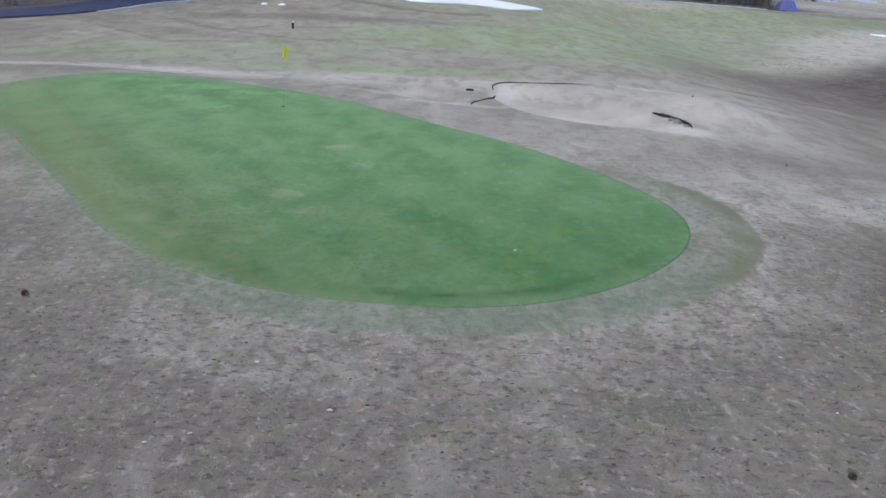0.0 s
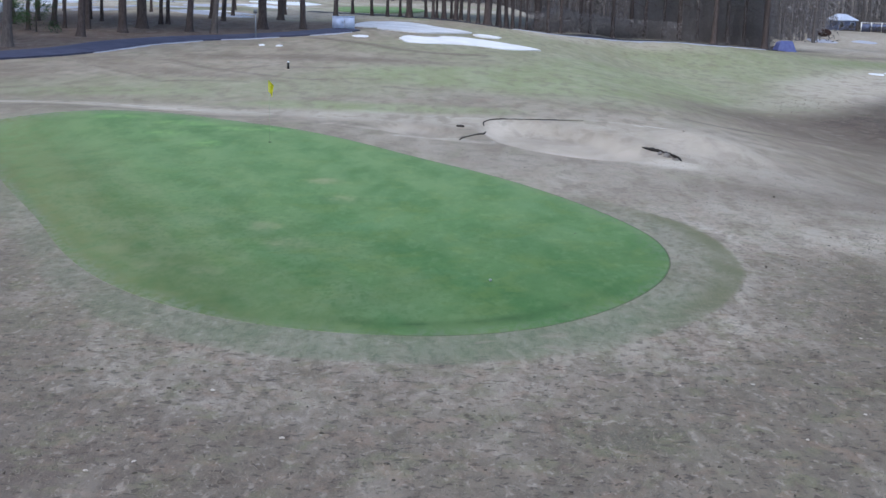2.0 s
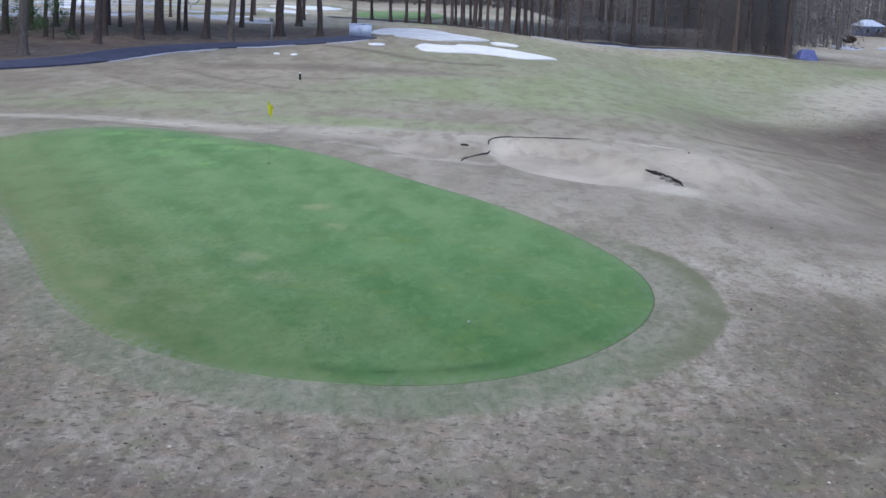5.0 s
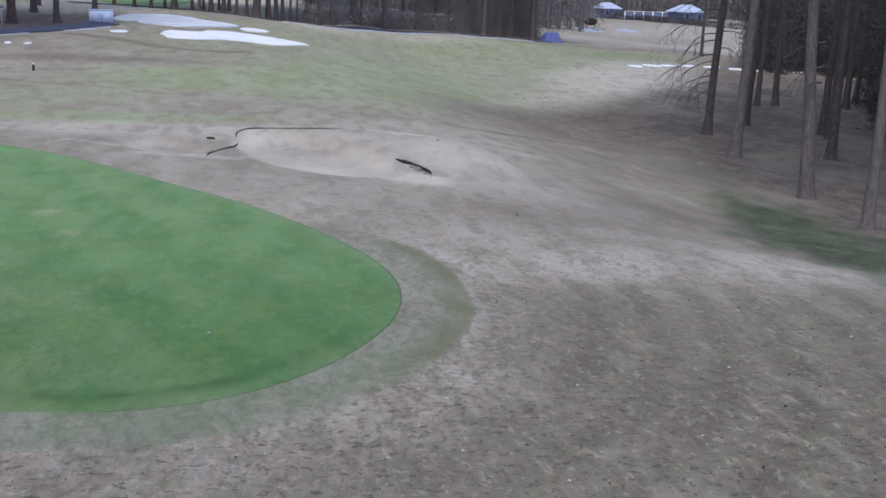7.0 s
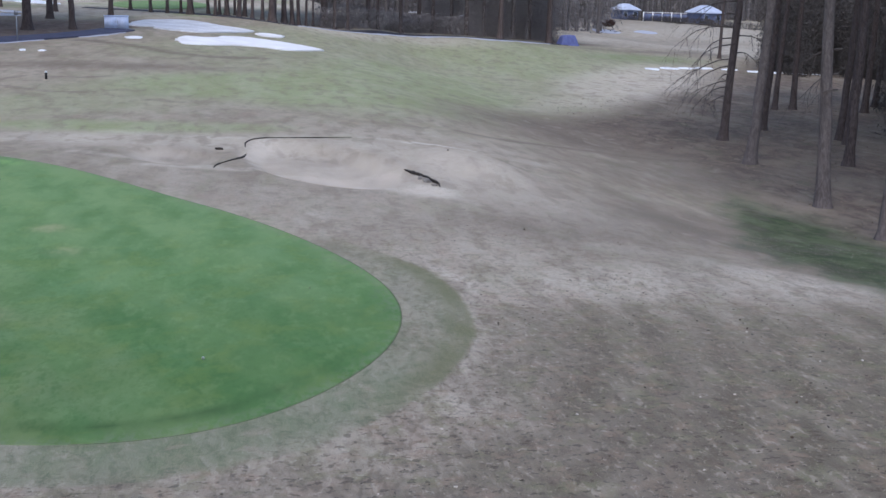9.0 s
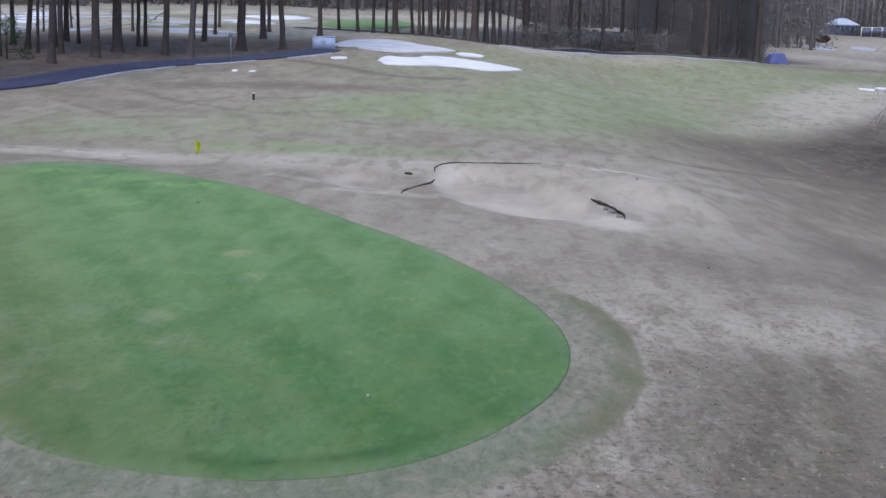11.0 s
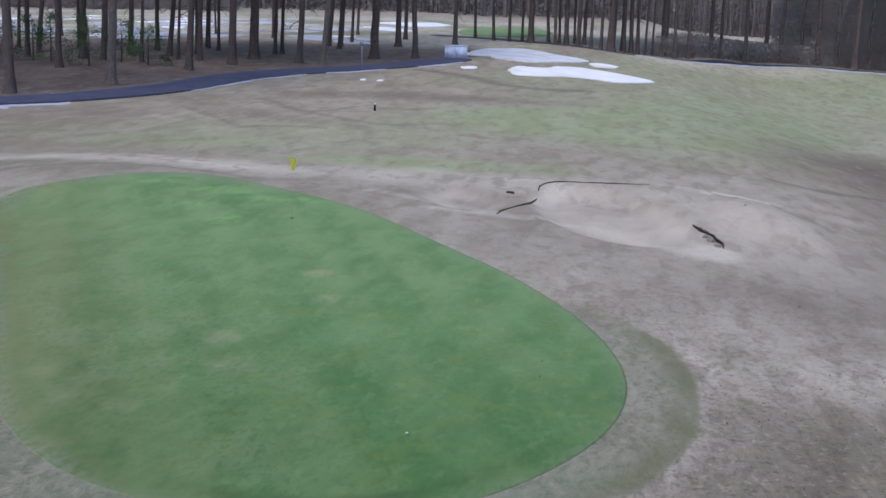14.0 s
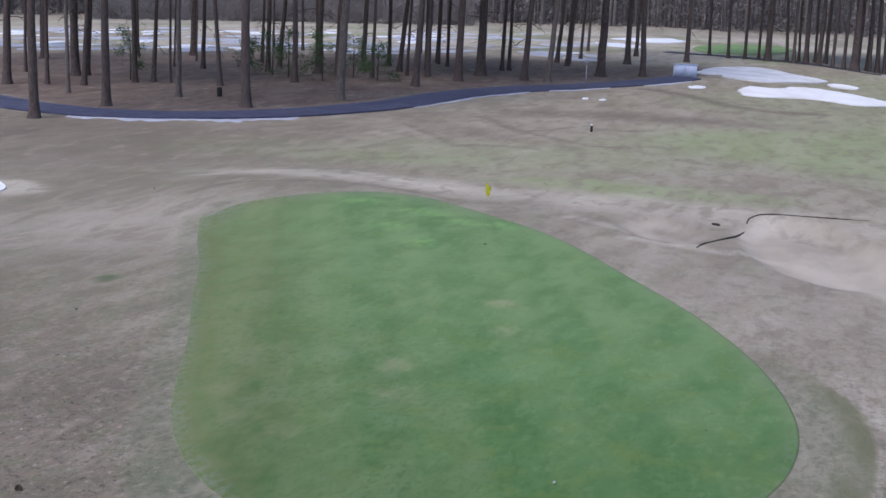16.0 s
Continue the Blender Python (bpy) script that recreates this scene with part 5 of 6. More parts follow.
WEST_WOOD = [(-44.5, 58.5, 0.50, 2), (-49.0, 65.5, 0.23, 2), (-32.2, 46.2, 0.45, 1.9), (-55.4, 75.2, 0.55, 3.1), (-42.4, 59.6, 0.26, 2), (-44.1, 64.5, 0.57, 0), (-40.0, 60.0, 0.34, 5),
             (-43.9, 65.4, 0.40, 3), (-32.3, 51.8, 0.44, 3.5), (-38.3, 62.8, 0.34, 1.4), (-37.5, 63.6, 0.30, 4.8), (-36.2, 63.5, 0.17, 2), (-47.3, 83.5, 0.52, 2), (-39.8, 73.0, 0.32, 2.5),
             (-32.6, 63.5, 0.29, -3), (-25.8, 54.8, 0.50, 1.5), (-34.8, 73.4, 0.35, 2), (-39.1, 80.2, 0.25, 2), (-35.9, 77.0, 0.35, 5), (-29.6, 67.5, 0.38, 1.1), (-31.1, 73.9, 0.50, 1.5),
             (-29.3, 73.1, 0.44, 2.5), (-29.3, 77.3, 0.38, 3), (-26.5, 72.6, 0.25, 2.5), (-29.2, 81.8, 0.33, 2), (-26.7, 77.8, 0.38, 6), (-25.2, 75.6, 0.22, 3), (-22.3, 69.9, 0.45, 3.8),
             (-23.8, 75.9, 0.37, 2.2), (-27.2, 86.6, 0.22, 2), (-25.3, 83.9, 0.25, 2), (-21.2, 74.9, 0.51, 2.6), (-21.2, 79.6, 0.68, 1.6), (-21.1, 84.3, 0.29, 2.4), (-20.7, 84.8, 0.29, 1),
             (-17.8, 79.0, 0.45, 4.1), (-19.5, 94.2, 0.36, 5.5), (-18.1, 92.1, 0.35, 2.5), (-18.7, 99.1, 0.28, 2), (-13.9, 85.6, 0.64, 1.4), (-14.4, 97.9, 0.50, 2), (-15.5, 107.3, 0.36, 2),
             (-11.1, 87.4, 0.44, -1.6), (-10.3, 103.3, 0.42, 0.5), (-20.5, 109.4, 0.27, 2), (-36.4, 84.7, 0.40, 2), (-54.6, 66, 0.4, 2), (-60, 70, 0.4, 2), (-66, 80, 0.45, 2), (-72, 74, 0.4, 2)]
NORTH_ROW = [(-9.7, 113.4, 0.31), (-7.6, 110.6, 0.31), (-6.1, 110.2, 0.31), (-4.9, 110.5, 0.26), (-4.0, 109.2, 0.58), (-2.4, 110.4, 0.31), (-1.7, 108.5, 0.31),
             (-0.7, 109.3, 0.45), (-1.4, 110.7, 0.26), (0.4, 108.5, 0.41), (0.9, 110.8, 0.37), (0.0, 110.9, 0.26), (1.6, 108.2, 0.31), (2.5, 108.9, 0.31),
             (3.4, 108.7, 0.66), (4.6, 111.0, 0.42), (5.3, 111.4, 0.42), (5.9, 111.2, 0.36)]
NORTH_STAND = [(3.6, 110.0, 0.39), (4.4, 111.2, 0.29), (6.6, 111.5, 0.25), (7.3, 112.4, 0.24), (8.4, 113.5, 0.75), (9.3, 111.3, 0.31), (10.6, 112.1, 0.31), (13.1, 117.3, 0.45),
               (14.0, 117.0, 0.34), (16.6, 118.9, 0.41), (19.2, 124.0, 0.47), (20.5, 122.9, 0.43), (22.7, 124.3, 0.38), (24.2, 122.9, 0.53), (26.2, 123.6, 0.44), (27.6, 121.6, 0.58),
               (29.6, 124.5, 0.49), (31.7, 125.5, 0.45), (33.0, 121.6, 0.6), (33.6, 124.5, 0.4)]
EAST_WOOD = [(24.0, 52.8, 0.41, 2.6), (28.0, 57.2, 0.46, 2.5), (33.7, 67.8, 0.34, 2), (35.0, 68.0, 0.40, 0.8), (48.0, 111.0, 0.34, 1), (26.0, 44.5, 0.40, 0.8),
             (30.2, 53.1, 0.38, 1.5), (29.5, 51.3, 0.22, 2), (38.9, 66.3, 0.42), (41.6, 69.9, 0.37), (24.5, 35.5, 0.4), (28.5, 39, 0.4), (35, 52, 0.45), (40, 58, 0.4), (46, 66, 0.5), (33, 45, 0.3)]
plant(KINDS, WEST_WOOD, "pines west of the path")
plant(GREY, [(-38.0, 56.0, 0.24, 1), (-31.4, 57.1, 0.32, 2), (-23.3, 60.9, 0.50, 4), (-16.1, 78.9, 0.40, 6)], "pines west of the path")
fill = random.Random(17)
extra = []
while len(extra) < 14:
    a, r = radians(fill.uniform(4, 46)), fill.uniform(84, 108)
    x, y = -r * math.sin(a) + 3, r * math.cos(a)
    if float(beyond_path(x, y)) > 4 and all(math.hypot(x - q[0], y - q[1]) > 1.6 for q in extra):
        extra.append((x, y, fill.uniform(0.14, 0.26)))
plant(KINDS, extra, "pines west of the path", 1.5)
plant(KINDS, NORTH_ROW, "pines behind the far bunkers")
plant(KINDS, NORTH_STAND, "pines behind the far bunkers")
EAST_TREES = plant(KINDS[:2], EAST_WOOD, "pines of the east wood", 1.5)
EAST_TREES += plant(GREY[:1], [(22.0, 45.2, 0.46, 3.3), (19.3, 30.2, 0.35, 1.5), (20.25, 35.6, 0.45, -3.0)], "pines of the east wood")
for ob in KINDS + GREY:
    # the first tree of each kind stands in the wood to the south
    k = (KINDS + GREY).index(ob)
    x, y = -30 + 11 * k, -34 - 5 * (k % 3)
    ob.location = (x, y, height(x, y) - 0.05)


def sprawling_limbs(tree, seed, rows):
    """Dead, drooping limbs low on a trunk: heights, directions in degrees, lengths."""
    rng = random.Random(seed)
    x, y, z = tree.location
    for h, way, length in rows:
        bm = bmesh.new()
        a = radians(way)
        limb(bm, (x + 0.045 * h + 0.1 * math.cos(a), y + 0.1 * math.sin(a), z + h), (math.cos(a), math.sin(a), 0.10), length, 0.034, rng, 2, 0.55)
        ob = part("dead_limb", bm, M_TWIG, tree, "bare drooping grey limb")
        ob.matrix_parent_inverse = tree.matrix_basis.inverted()


sprawling_limbs(EAST_TREES[0], 3, [(3.9, 176, 2.9), (4.6, 190, 2.4), (5.4, 165, 3.0), (6.0, 200, 2.4), (2.6, 185, 1.8), (3.2, 205, 2.1), (4.2, 15, 1.4), (5.0, -20, 1.5), (3.6, 172, 2.3), (4.9, 182, 3.2), (2.9, 168, 2.0), (6.6, 178, 2.8), (2.2, 190, 1.5)])
sprawling_limbs(EAST_TREES[-1], 8, [(4.4, 170, 1.5), (3.9, 195, 1.2), (5.2, 160, 1.4)])


def holly(x, y, tall, seed):
    rng, nrg = random.Random(seed), np.random.default_rng(seed)
    tree = empty("holly_bush", (x, y, height(x, y) - 0.03))
    bm = bmesh.new()
    tube(bm, [(0, 0, 0), (0.04, 0.03, tall * 0.5), (0, 0, tall * 0.95)], [0.05, 0.035, 0.008], 8)
    tips = []
    for k in range(14):
        a, h = rng.uniform(0, 6.3), tall * (0.15 + 0.8 * k / 14)
        tips += limb(bm, (0, 0, h), (math.cos(a), math.sin(a), 0.3), 0.3 + 0.9 * (1 - h / tall), 0.014, rng, 1, 0.1, 4)
    part("trunk", bm, M_TWIG, tree)
    spots = np.array([tuple(t) for t in tips])
    spots = np.repeat(spots, 22, 0) + nrg.normal(scale=0.16, size=(len(tips) * 22, 3))
    leaves = triangles("leaves", spots, nrg.uniform(0.03, 0.075, len(spots)), M_HOLLY, nrg, 0.0, 1.2)
    leaves.parent = tree
    tagged(leaves, kind="stuff")
    tagged(tree, "small evergreen holly with sparse green leaves among the pines", "shrub", "hollies")


for k, (x, y, tall) in enumerate([(-39.5, 64.0, 3.6), (-33.4, 71.5, 3.2), (-31.6, 70.4, 3.4), (-28.4, 69.0, 3.4), (-27.6, 72.0, 3.0), (-37.0, 74.5, 2.4), (-25.4, 71.0, 2.6), (33.5, 51.5, 3.0)]):
    holly(x, y, tall, 60 + k)


# ---- thickets and far woods, too many to count ----
def thicket(name, places, tall, per, material, seed, label, size=0.12):
    nrg = np.random.default_rng(seed)
    at = np.repeat(np.array(places), per, 0)
    n = len(at)
    up = nrg.random(n) ** 1.4 * tall
    at = at + nrg.normal(scale=0.9, size=(n, 2)) * (0.5 + 0.5 * (up / tall))[:, None]
    c = np.stack([at[:, 0], at[:, 1], land(at[:, 0], at[:, 1]) + up], 1)
    ob = triangles(name, c, nrg.uniform(0.5, 1.6, n) * size, material, nrg, 0.0, 2.2, 1.3, 0.26)
    tagged(ob, label, "brush", kind="stuff")


nr = np.random.default_rng(9)
verge = lambda x: float(np.interp(x, PATH_FAR[:, 0], PATH_FAR[:, 1]))
spots = [(x, verge(x) + nr.uniform(2.5, 9)) for x in nr.uniform(8.5, 24, 110)]
thicket("winter_brush", spots, 1.9, 300, M_HAZED_BRUSH, 1, "low dark leafless brush beside the distant path", 0.085)
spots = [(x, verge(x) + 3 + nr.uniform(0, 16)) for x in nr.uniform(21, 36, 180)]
thicket("winter_brush", spots, 8.5, 1300, M_HAZED_BRUSH, 5, "dense leafless grey-brown brush under the far trees", 0.058)
spots = []
for _ in range(420):
    a, r = radians(nr.uniform(24.6, 37)), nr.uniform(106, 142)
    spots.append((2 + r * math.sin(a), r * math.cos(a)))
thicket("winter_brush", spots, 8.5, 560, M_BRUSH, 2, "dark leafless undergrowth deep in the east wood", 0.11)
spots = []
for _ in range(200):
    a = nr.uniform(30.0, 40)
    r = nr.uniform(62, 98) - 3 * (a - 30)
    spots.append((2 + r * math.sin(radians(a)), r * math.cos(radians(a))))
thicket("winter_brush", spots, 8.0, 700, M_BRUSH, 3, "dark tangled undergrowth along the east wood", 0.085)

spots = []
for _ in range(260):
    a, r = nr.uniform(-0.62, -0.30), nr.uniform(166, 182)
    spots.append((r * math.sin(a), r * math.cos(a)))
thicket("winter_brush", spots, 4.5, 300, M_HAZED_BRUSH, 6, "dark leafless brush beyond the pale winter field", 0.12)
hedge = smooth_line([(86, 256), (91.3, 250), (92.8, 240), (96.5, 234), (97, 224), (103, 215)], steps=12)
thicket("winter_brush", [tuple(p + nr.normal(scale=0.7, size=2)) for p in hedge for _ in range(3)], 1.3, 60, M_BRUSH, 4, "low dark leafless hedge below the distant houses", 0.10)


def far_woods():
    """Bare woods all round, beyond the open ground."""
    rng, nrg = random.Random(31), np.random.default_rng(31)
    verts, faces, clumps = [], [], []
    for k in range(3900):
        a = rng.uniform(-math.pi, math.pi) if k < 1700 else rng.uniform(-1.0, 0.8)
        gap = 0.31 < a < 0.62
        r = rng.uniform(300, 360) if gap else rng.uniform(255, 330) if 0.03 < a < 0.2 else rng.uniform(182, 290)
        if abs(a) > 1.2:
            r = rng.uniform(60, 120) + 40 * abs(math.sin(3 * a))
        x, y = r * math.sin(a), r * math.cos(a)
        z, tall, rad = height(x, y) - 0.2, rng.uniform(14, 22), rng.uniform(0.12, 0.3)
        lx, ly, b = rng.gauss(0, 0.5), rng.gauss(0, 0.5), len(verts)
        for h, s in ((0, 1.25), (tall * 0.5, 0.8), (tall, 0.15)):
            for c in range(5):
                q = 2 * math.pi * c / 5
                verts.append((x + lx * h / tall + rad * s * math.cos(q), y + ly * h / tall + rad * s * math.sin(q), z + h))
        for ring in (0, 5):
            for c in range(5):
                faces.append((b + ring + c, b + ring + (c + 1) % 5, b + ring + 5 + (c + 1) % 5, b + ring + 5 + c))
        clumps += [(x, y, z, tall)] * (190 if abs(a) < 1.2 else 16)
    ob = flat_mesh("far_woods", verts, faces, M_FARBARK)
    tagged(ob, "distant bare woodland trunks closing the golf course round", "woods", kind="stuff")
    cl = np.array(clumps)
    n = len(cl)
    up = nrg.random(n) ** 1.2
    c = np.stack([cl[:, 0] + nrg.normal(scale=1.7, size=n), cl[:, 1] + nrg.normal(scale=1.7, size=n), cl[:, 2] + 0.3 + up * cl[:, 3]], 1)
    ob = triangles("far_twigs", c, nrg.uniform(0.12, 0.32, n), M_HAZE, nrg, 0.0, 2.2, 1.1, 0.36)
    tagged(ob, "tangled grey-brown twigs of the distant winter woods", "woods", kind="stuff")


far_woods()


# ---- houses and fence far off ----
def house(x, y, turn, long, deep, wall_high, roof_high, label):
    base = empty("house", (x, y, height(x, y) - 0.1), turn)
    bm = bmesh.new()
    box(bm, (long, deep, wall_high), (0, 0, wall_high / 2))
    part("wall", bm, M_WALLBLUE, base, smooth=False)
    bm = bmesh.new()
    e, ridge = 0.45, long * 0.25
    lo = [bm.verts.new((sx * (long / 2 + e), sy * (deep / 2 + e), wall_high - 0.12)) for sx, sy in ((-1, -1), (1, -1), (1, 1), (-1, 1))]
    mid = [bm.verts.new((v.co.x, v.co.y, wall_high + 0.08)) for v in lo]
    top = [bm.verts.new((s * ridge, 0, wall_high + roof_high)) for s in (-1, 1)]
    bm.faces.new(lo[::-1])
    for k in range(4):
        bm.faces.new((lo[k], lo[(k + 1) % 4], mid[(k + 1) % 4], mid[k]))
    bm.faces.new((mid[0], mid[1], top[1], top[0]))
    bm.faces.new((mid[1], mid[2], top[1]))
    bm.faces.new((mid[2], mid[3], top[0], top[1]))
    bm.faces.new((mid[3], mid[0], top[0]))
    part("roof", bm, M_ROOF, base, smooth=False)
    for k in (0, 2):
        bm = bmesh.new()
        box(bm, (1.1, 0.08, 1.2), ((k - 1) * long * 0.3, -deep / 2 - 0.02, wall_high * 0.58), 0.02)
        frame_ob = part("window", bm, M_ROOF, base)
        bm = bmesh.new()
        box(bm, (0.92, 0.03, 1.02), ((k - 1) * long * 0.3, -deep / 2 - 0.055, wall_high * 0.58))
        part("pane", bm, M_GLASS, frame_ob)
    tagged(base, label, "house", "distant houses")


house(88.0, 264, 0.30, 4.6, 4.6, 2.3, 1.4, "small distant blue house with a pale hipped roof")
house(100.6, 246, 0.35, 5.8, 5, 2.4, 1.6, "small distant blue outbuilding with a pale roof")


def fence():
    base = empty("fence", (0, 0, 0))
    a, b = Vector((88.5, 252.0, 0)), Vector((98.5, 249.0, 0))
    turn = Matrix.Rotation(math.atan2((b - a).y, (b - a).x), 3, "Z")
    for k in range(6):
        p = a.lerp(b, k / 5)
        bm = bmesh.new()
        box(bm, (0.22, 0.22, 2.1), (p.x, p.y, height(p.x, p.y) + 1.0), 0.03, None)
        part("post", bm, M_WHITE, base)
        if k < 5:
            q = a.lerp(b, (k + 0.5) / 5)
            bm = bmesh.new()
            made = box(bm, ((b - a).length / 5 - 0.24, 0.06, 1.6), (0, 0, 0))
            bmesh.ops.rotate(bm, cent=(0, 0, 0), matrix=turn, verts=made)
            bmesh.ops.translate(bm, vec=(q.x, q.y, height(q.x, q.y) + 0.85), verts=made)
            part("panel", bm, M_WALLBLUE, base)
            bm = bmesh.new()
            made = box(bm, ((b - a).length / 5 - 0.24, 0.10, 0.12), (0, 0, 0))
            bmesh.ops.rotate(bm, cent=(0, 0, 0), matrix=turn, verts=made)
            bmesh.ops.translate(bm, vec=(q.x, q.y, height(q.x, q.y) + 1.95), verts=made)
            part("rail", bm, M_WHITE, base)
    tagged(base, "distant fence of blue panels between white posts", "fence")


fence()


def round_bush(x, y, wide, tall, seed):
    nrg = np.random.default_rng(seed)
    bush = empty("bush", (x, y, height(x, y)))
    n = 2600
    d = nrg.normal(size=(n, 3))
    d /= np.linalg.norm(d, axis=1)[:, None]
    r = nrg.random(n) ** 0.4
    c = d * r[:, None] * (wide / 2, wide / 2.4, tall / 2) + (0, 0, tall * 0.48)
    leaves = triangles("leaves", c, nrg.uniform(0.06, 0.14, n), M_RUSSET, nrg, 0.0, 1.1)
    leaves.parent = bush
    tagged(leaves, kind="stuff")
    bm = bmesh.new()
    rng = random.Random(seed)
    for k in range(6):
        limb(bm, (0, 0, -0.05), (rng.uniform(-1, 1), rng.uniform(-1, 1), 1.4), tall * 0.7, 0.03, rng, 1)
    part("stems", bm, M_TWIG, bush)
    tagged(bush, "dark russet rounded bush on the far slope", "bush")


round_bush(69.5, 217, 2.7, 1.5, 5)


# ---- fallen leaves and cones on the turf ----
def dead_leaf(x, y, size, seed):
    """A dry leaf arched over the turf, with a ragged, lobed outline."""
    rng = random.Random(seed)
    bm = bmesh.new()
    n = 10
    lobes = [rng.uniform(0.75, 1.1) * (0.8 if k % 2 else 1.0) for k in range(n)]
    rings = []
    for share, up in ((1.0, 0.0), (1.0, 0.10), (0.62, 0.34)):
        rings.append([bm.verts.new((size * share * lobes[k] * math.cos(6.283 * k / n), 0.72 * size * share * lobes[k] * math.sin(6.283 * k / n), size * (up + 0.06 * rng.random()))) for k in range(n)])
    top = bm.verts.new((0, 0, 0.42 * size))
    for low, high in zip(rings, rings[1:]):
        for k in range(n):
            bm.faces.new((low[k], low[(k + 1) % n], high[(k + 1) % n], high[k]))
    for k in range(n):
        bm.faces.new((rings[-1][k], rings[-1][(k + 1) % n], top))
    bm.faces.new(rings[0][::-1])
    ob = part("dead_leaf", bm, M_PALELEAF, smooth=False)
    ob.location, ob.rotation_euler = (x, y, height(x, y) + 0.01), (rng.uniform(-0.1, 0.1), rng.uniform(-0.1, 0.1), rng.uniform(0, 6.3))
    tagged(ob, "pale curled dead leaf lying on the turf", "leaf", "fallen leaves")


for k, (x, y, s) in enumerate([(-1.04, 10.16, 0.050), (-1.96, 11.44, 0.050), (-2.24, 9.5, 0.036), (-2.59, 9.27, 0.036), (3.95, 13.67, 0.036), (3.84, 12.08, 0.036), (5.67, 13.95, 0.036), (4.76, 11.2, 0.036),
                               (3.95, 10.46, 0.036), (3.03, 12.01, 0.024), (9.3, 17.2, 0.036), (10.4, 15.7, 0.04), (6.6, 12.2, 0.03), (-6.6, 15.2, 0.036), (7.92, 14.45, 0.035), (9.75, 15.7, 0.03),
                               (7.43, 14.4, 0.025), (8.77, 14.3, 0.025), (-8.3, 18.3, 0.03)]):
    dead_leaf(x, y, 0.78 * s, 200 + k)


def pine_cone(x, y, size, seed):
    rng = random.Random(seed)
    bm = bmesh.new()
    for row in range(7):
        t = row / 6
        r = size * (0.42 * math.sin(math.pi * (0.18 + 0.78 * t)))
        for k in range(7):
            a = 6.283 * (k + 0.5 * (row % 2)) / 7
            c = Vector((size * (t - 0.5), r * math.cos(a), r * math.sin(a)))
            out = Vector((0.3, math.cos(a), math.sin(a))).normalized()
            side = out.cross(Vector((1, 0, 0))).normalized()
            w = size * 0.16
            p = [bm.verts.new(c * 0.55 + side * w), bm.verts.new(c * 0.55 - side * w), bm.verts.new(c + out * size * 0.09 - side * w * 0.6), bm.verts.new(c + out * size * 0.09 + side * w * 0.6)]
            bm.faces.new(p)
    ob = part("pine_cone", bm, M_CONE, smooth=False)
    ob.location, ob.rotation_euler = (x, y, height(x, y) + size * 0.33), (rng.uniform(0, 6), 0.1, rng.uniform(0, 6))
    tagged(ob, "dark brown pine cone lying on dormant turf", "pine cone", "pine cones")


for k, (x, y, s) in enumerate([(-5.2, 13.5, 0.13), (3.6, 9.0, 0.11), (-10.0, 20.8, 0.055), (-16.5, 33.0, 0.07), (5.5, 17.8, 0.045), (7.6, 25.0, 0.06), (9.5, 17.9, 0.045),
                               (8.0, 13.0, 0.05), (7.7, 35.8, 0.07), (3.7, 31.3, 0.07), (9.4, 17.4, 0.045), (6.9, 11.3, 0.045), (8.6, 14.1, 0.045), (10.9, 18.9, 0.045)]):
    pine_cone(x, y, 0.75 * s, 300 + k)


def fallen_twig(x, y, length, turn, seed):
    rng = random.Random(seed)
    bm = bmesh.new()
    limb(bm, (-length / 2, 0, 0.02), (1, 0, 0.02), length, 0.008, rng, 1, 0.0)
    for v in bm.verts:
        v.co.z = 0.012 + abs(v.co.z) * 0.2
    ob = part("fallen_twig", bm, M_TWIG)
    ob.location, ob.rotation_euler = (x, y, height(x, y)), (0, 0, turn)
    tagged(ob, "thin dry fallen twig lying on the turf", "twig")


fallen_twig(-3.9, 11.5, 0.42, 0.1, 1)
fallen_twig(-10.3, 23.1, 0.45, -0.2, 2)

bm = bmesh.new()
bmesh.ops.create_uvsphere(bm, u_segments=16, v_segments=10, radius=0.0214)
ball = part("golf_ball", bm, M_BALL)
ball.location = (1.09, 16.57, height(1.09, 16.57) + 0.043)
tagged(ball, "white golf ball resting on the putting green", "golf ball")


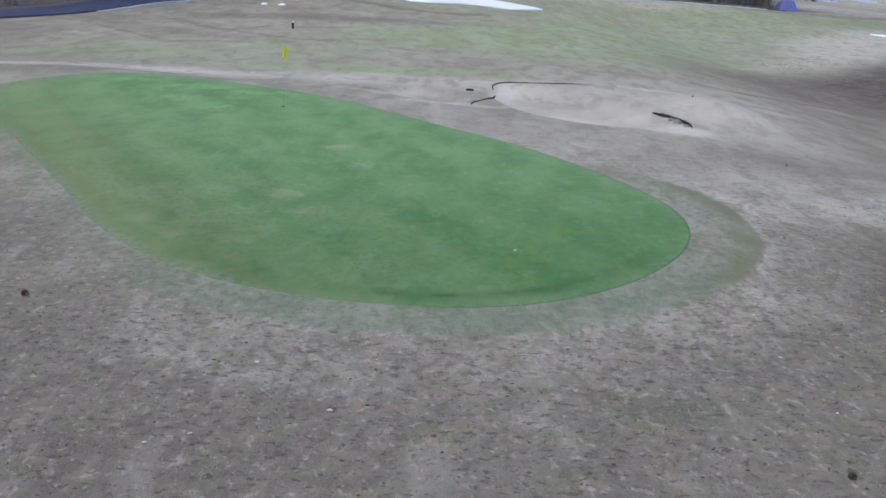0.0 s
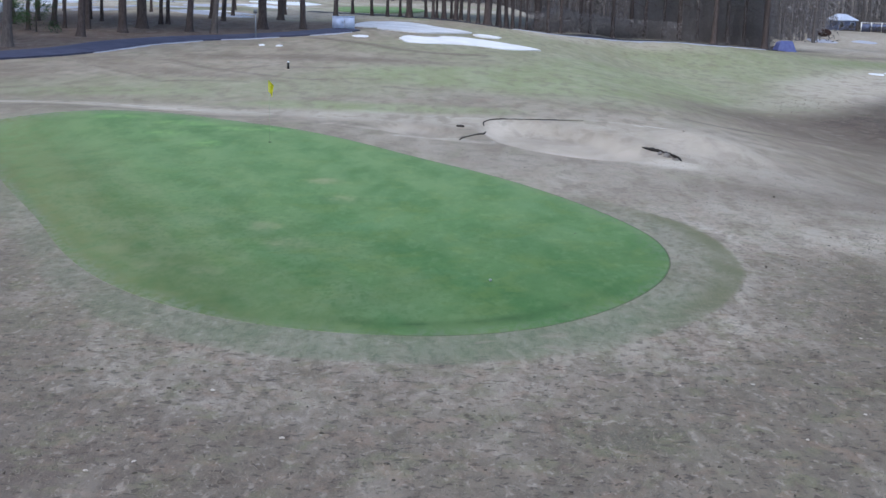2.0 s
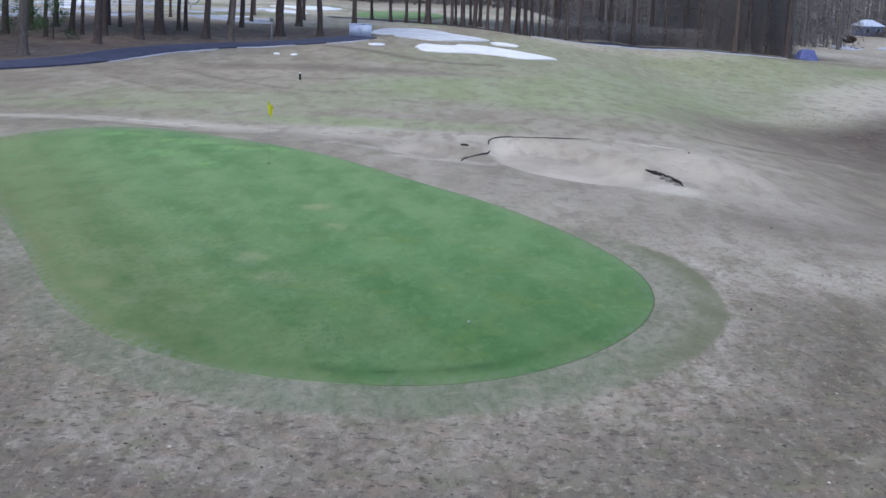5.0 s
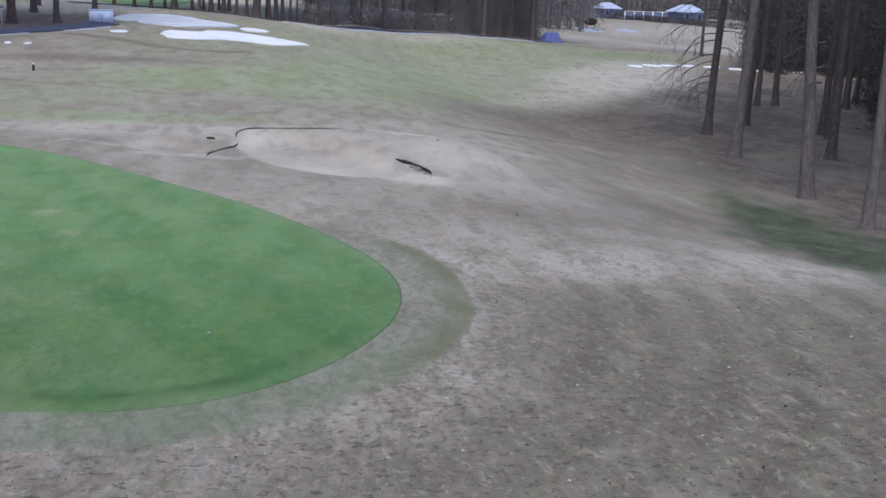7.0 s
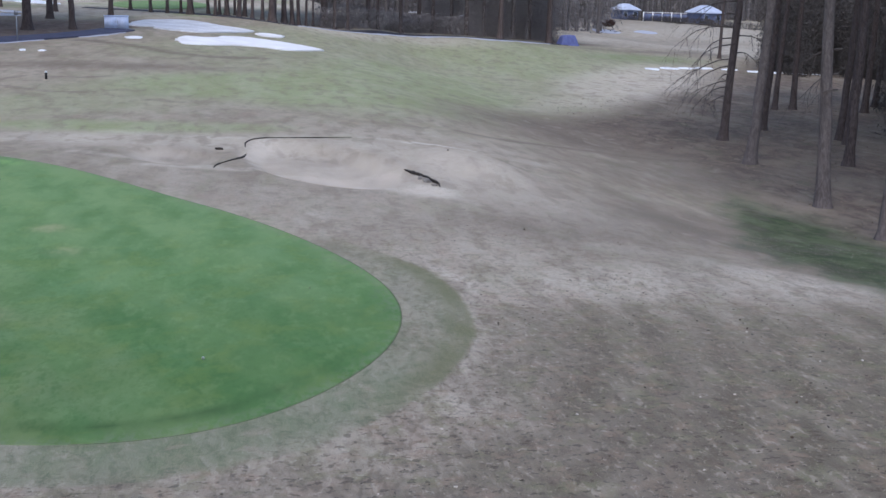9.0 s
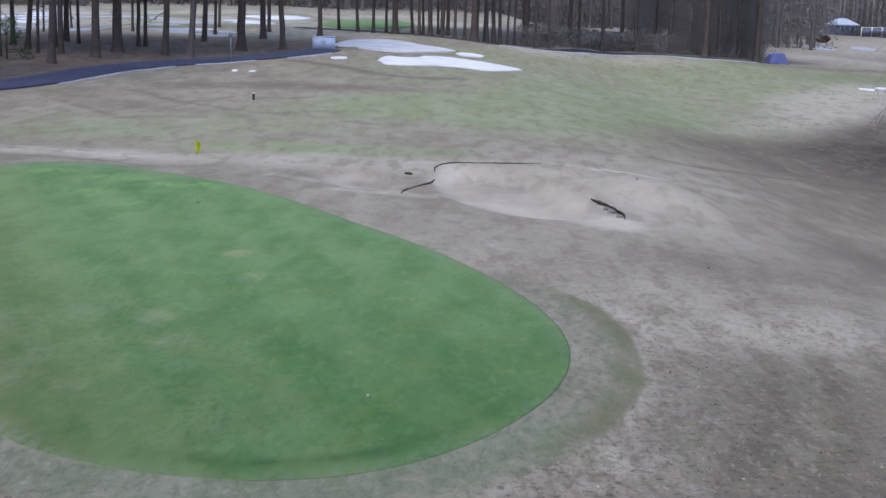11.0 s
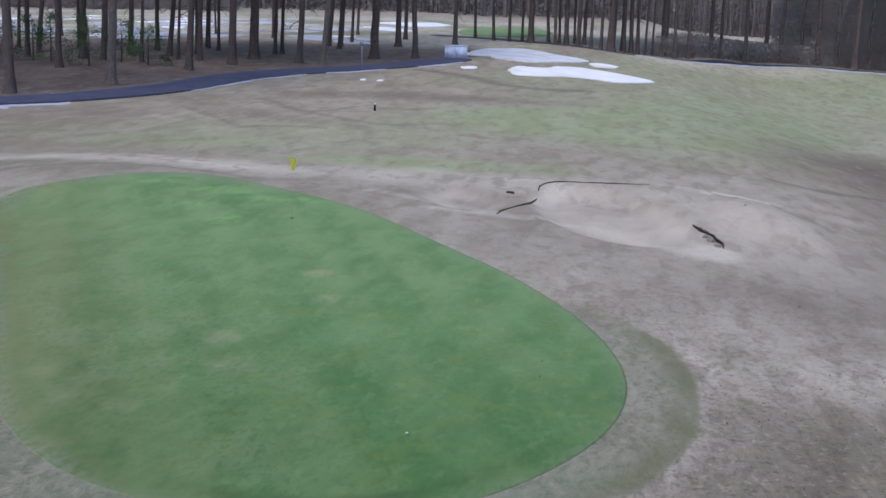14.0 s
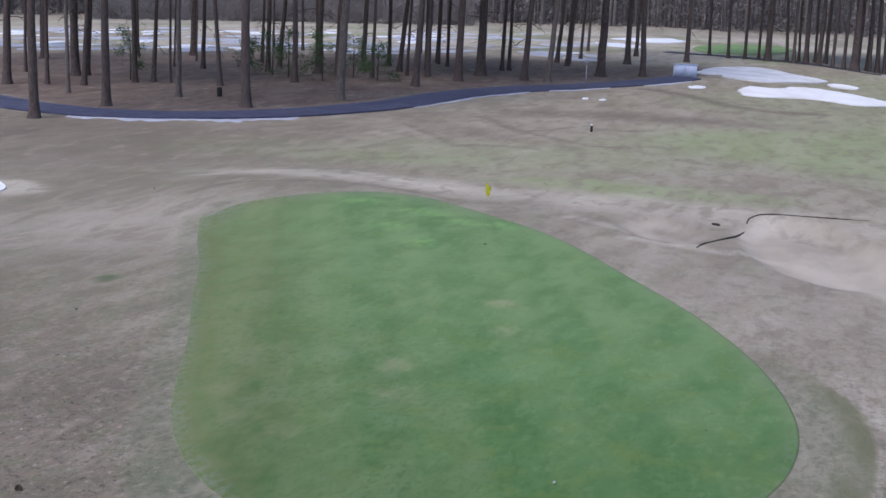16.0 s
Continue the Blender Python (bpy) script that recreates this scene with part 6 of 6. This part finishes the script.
# ---- grass blades and litter, too many to count ----
def blades():
    nrg = np.random.default_rng(77)
    n = 150000
    a, r = nrg.uniform(-0.75, 0.72, n), 6.5 + 26 * nrg.random(n) ** 1.25
    x, y = r * np.sin(a) + 1.5, r * np.cos(a)
    u = (x + 4.4) * GREEN_AXIS.x + (y - 24.6) * GREEN_AXIS.y
    v = (x + 4.4) * GREEN_AXIS.y - (y - 24.6) * GREEN_AXIS.x
    th, rad = np.arctan2(v / 6.5, u / 12.5), np.hypot(u / 12.5, v / 6.5)
    lim = GREEN_SHAPE[0] + sum(GREEN_SHAPE[2 * k - 1] * np.cos(k * th) + GREEN_SHAPE[2 * k] * np.sin(k * th) for k in range(1, 9))
    keep = (rad > lim * 1.13) & (hollow(x, y) < 0.05) & (ripple(x, y, 1.3, 3) + 0.6 * nrg.normal(size=n) > -0.4)
    x, y = x[keep], y[keep]
    n = len(x)
    z = land(x, y)
    tall, wide, way = nrg.uniform(0.012, 0.034, n), nrg.uniform(0.003, 0.007, n), nrg.uniform(0, 6.283, n)
    lx, ly = nrg.normal(scale=0.03, size=n), nrg.normal(scale=0.03, size=n)
    c, s = np.cos(way) * wide, np.sin(way) * wide
    verts = np.stack([np.stack([x - c, y - s, z - 0.004], 1), np.stack([x + c, y + s, z - 0.004], 1), np.stack([x + lx, y + ly, z + tall], 1)], 1).reshape(-1, 3)
    ob = flat_mesh("grass_blades", verts.tolist(), np.arange(3 * n).reshape(-1, 3).tolist(), M_STRAW, False)
    tagged(ob, "short straw-coloured blades of dormant winter grass", "grass", kind="stuff")


blades()


def litter():
    nrg = np.random.default_rng(78)
    n = 15000
    x, y = nrg.uniform(15.5, 48, n), nrg.uniform(26, 74, n)
    keep = (x + 0.9 * nrg.normal(size=n) > 19.2) & (y > 30 - 0.6 * (x - 17))
    x, y = x[keep], y[keep]
    c = np.stack([x, y, land(x, y) + 0.02], 1)
    tagged(triangles("leaf_litter", c, nrg.uniform(0.02, 0.065, len(x)), M_DRYLEAF, nrg, 0.75, 1.0), "brown fallen leaves scattered under the trees", "leaves", kind="stuff")


litter()


def fragments():
    """Crumbs of leaf, bark and soil strewn over the near turf."""
    nrg = np.random.default_rng(80)
    n = 1900
    a, r = nrg.uniform(-0.75, 0.72, n), 6.5 + 22 * nrg.random(n)
    x, y = r * np.sin(a) + 1.5, r * np.cos(a)
    far_off = np.min(np.hypot(x[:, None] - EDGE[None, ::4, 0], y[:, None] - EDGE[None, ::4, 1]), 1)
    keep = (far_off > 1.3) & (oval(x, y, -4.4, 24.6, 5.5, 11.5, 25.5) > 1) & (ripple(x, y, 2.0, 8) + 0.5 * nrg.normal(size=n) > 0)
    x, y = x[keep], y[keep]
    c = np.stack([x, y, land(x, y) + 0.02], 1)
    tagged(triangles("leaf_fragments", c, nrg.uniform(0.010, 0.028, len(x)), M_CRUMB, nrg, 0.5, 1.1), "small dark crumbs of leaf and soil on the turf", "leaf crumbs", kind="stuff")


fragments()


def clods():
    """Small uneven lumps of dead turf and soil on the near ground."""
    nrg = np.random.default_rng(81)
    n = 3600
    a, r = nrg.uniform(-0.75, 0.74, n), 6.5 + 15 * nrg.random(n)
    x, y = r * np.sin(a) + 1.5, r * np.cos(a)
    gap = np.min(np.hypot(x[:, None] - EDGE[None, ::4, 0], y[:, None] - EDGE[None, ::4, 1]), 1)
    keep = (gap > 1.5) & (oval(x, y, -4.4, 24.6, 5.5, 11.5, 25.5) > 1) & (ripple(x, y, 1.1, 8) + 0.8 * ripple(x, y, 3.0, 5) + 0.5 * nrg.normal(size=n) > 0.55 - 0.12 * np.minimum(gap, 5))
    x, y = x[keep], y[keep]
    n, sides = len(x), 6
    wide, tall = nrg.uniform(0.007, 0.022, n) * nrg.uniform(0.6, 1.2, n), nrg.uniform(0.005, 0.014, n)
    turn, z = nrg.uniform(0, 6.283, n), land(x, y)
    ang = turn[:, None] + np.arange(sides)[None] * (2 * math.pi / sides)
    rim = wide[:, None] * nrg.uniform(0.65, 1.3, (n, sides))
    foot = np.stack([x[:, None] + 1.6 * rim * np.cos(ang), y[:, None] + 0.9 * rim * np.sin(ang), np.repeat(z[:, None] - 0.006, sides, 1)], 2)
    brow = np.stack([x[:, None] + 1.0 * rim * np.cos(ang), y[:, None] + 0.55 * rim * np.sin(ang), z[:, None] + tall[:, None] * nrg.uniform(0.6, 1.1, (n, sides))], 2)
    top = np.stack([x, y, z + tall * 1.05], 1)[:, None]
    verts = np.concatenate([foot, brow, top], 1).reshape(-1, 3)
    first = np.arange(n)[:, None] * (2 * sides + 1)
    k = np.arange(sides)
    j = (k + 1) % sides
    quads = np.stack([first + k, first + j, first + sides + j, first + sides + k], 2).reshape(-1, 4)
    tops = np.stack([first + sides + k, first + sides + j, first + 2 * sides + 0 * k], 2).reshape(-1, 3)
    ob = flat_mesh("turf_clods", verts.tolist(), quads.tolist() + tops.tolist(), M_CLOD, False)
    tagged(ob, "small uneven lumps of dead turf and soil", "turf clods", kind="stuff")


clods()
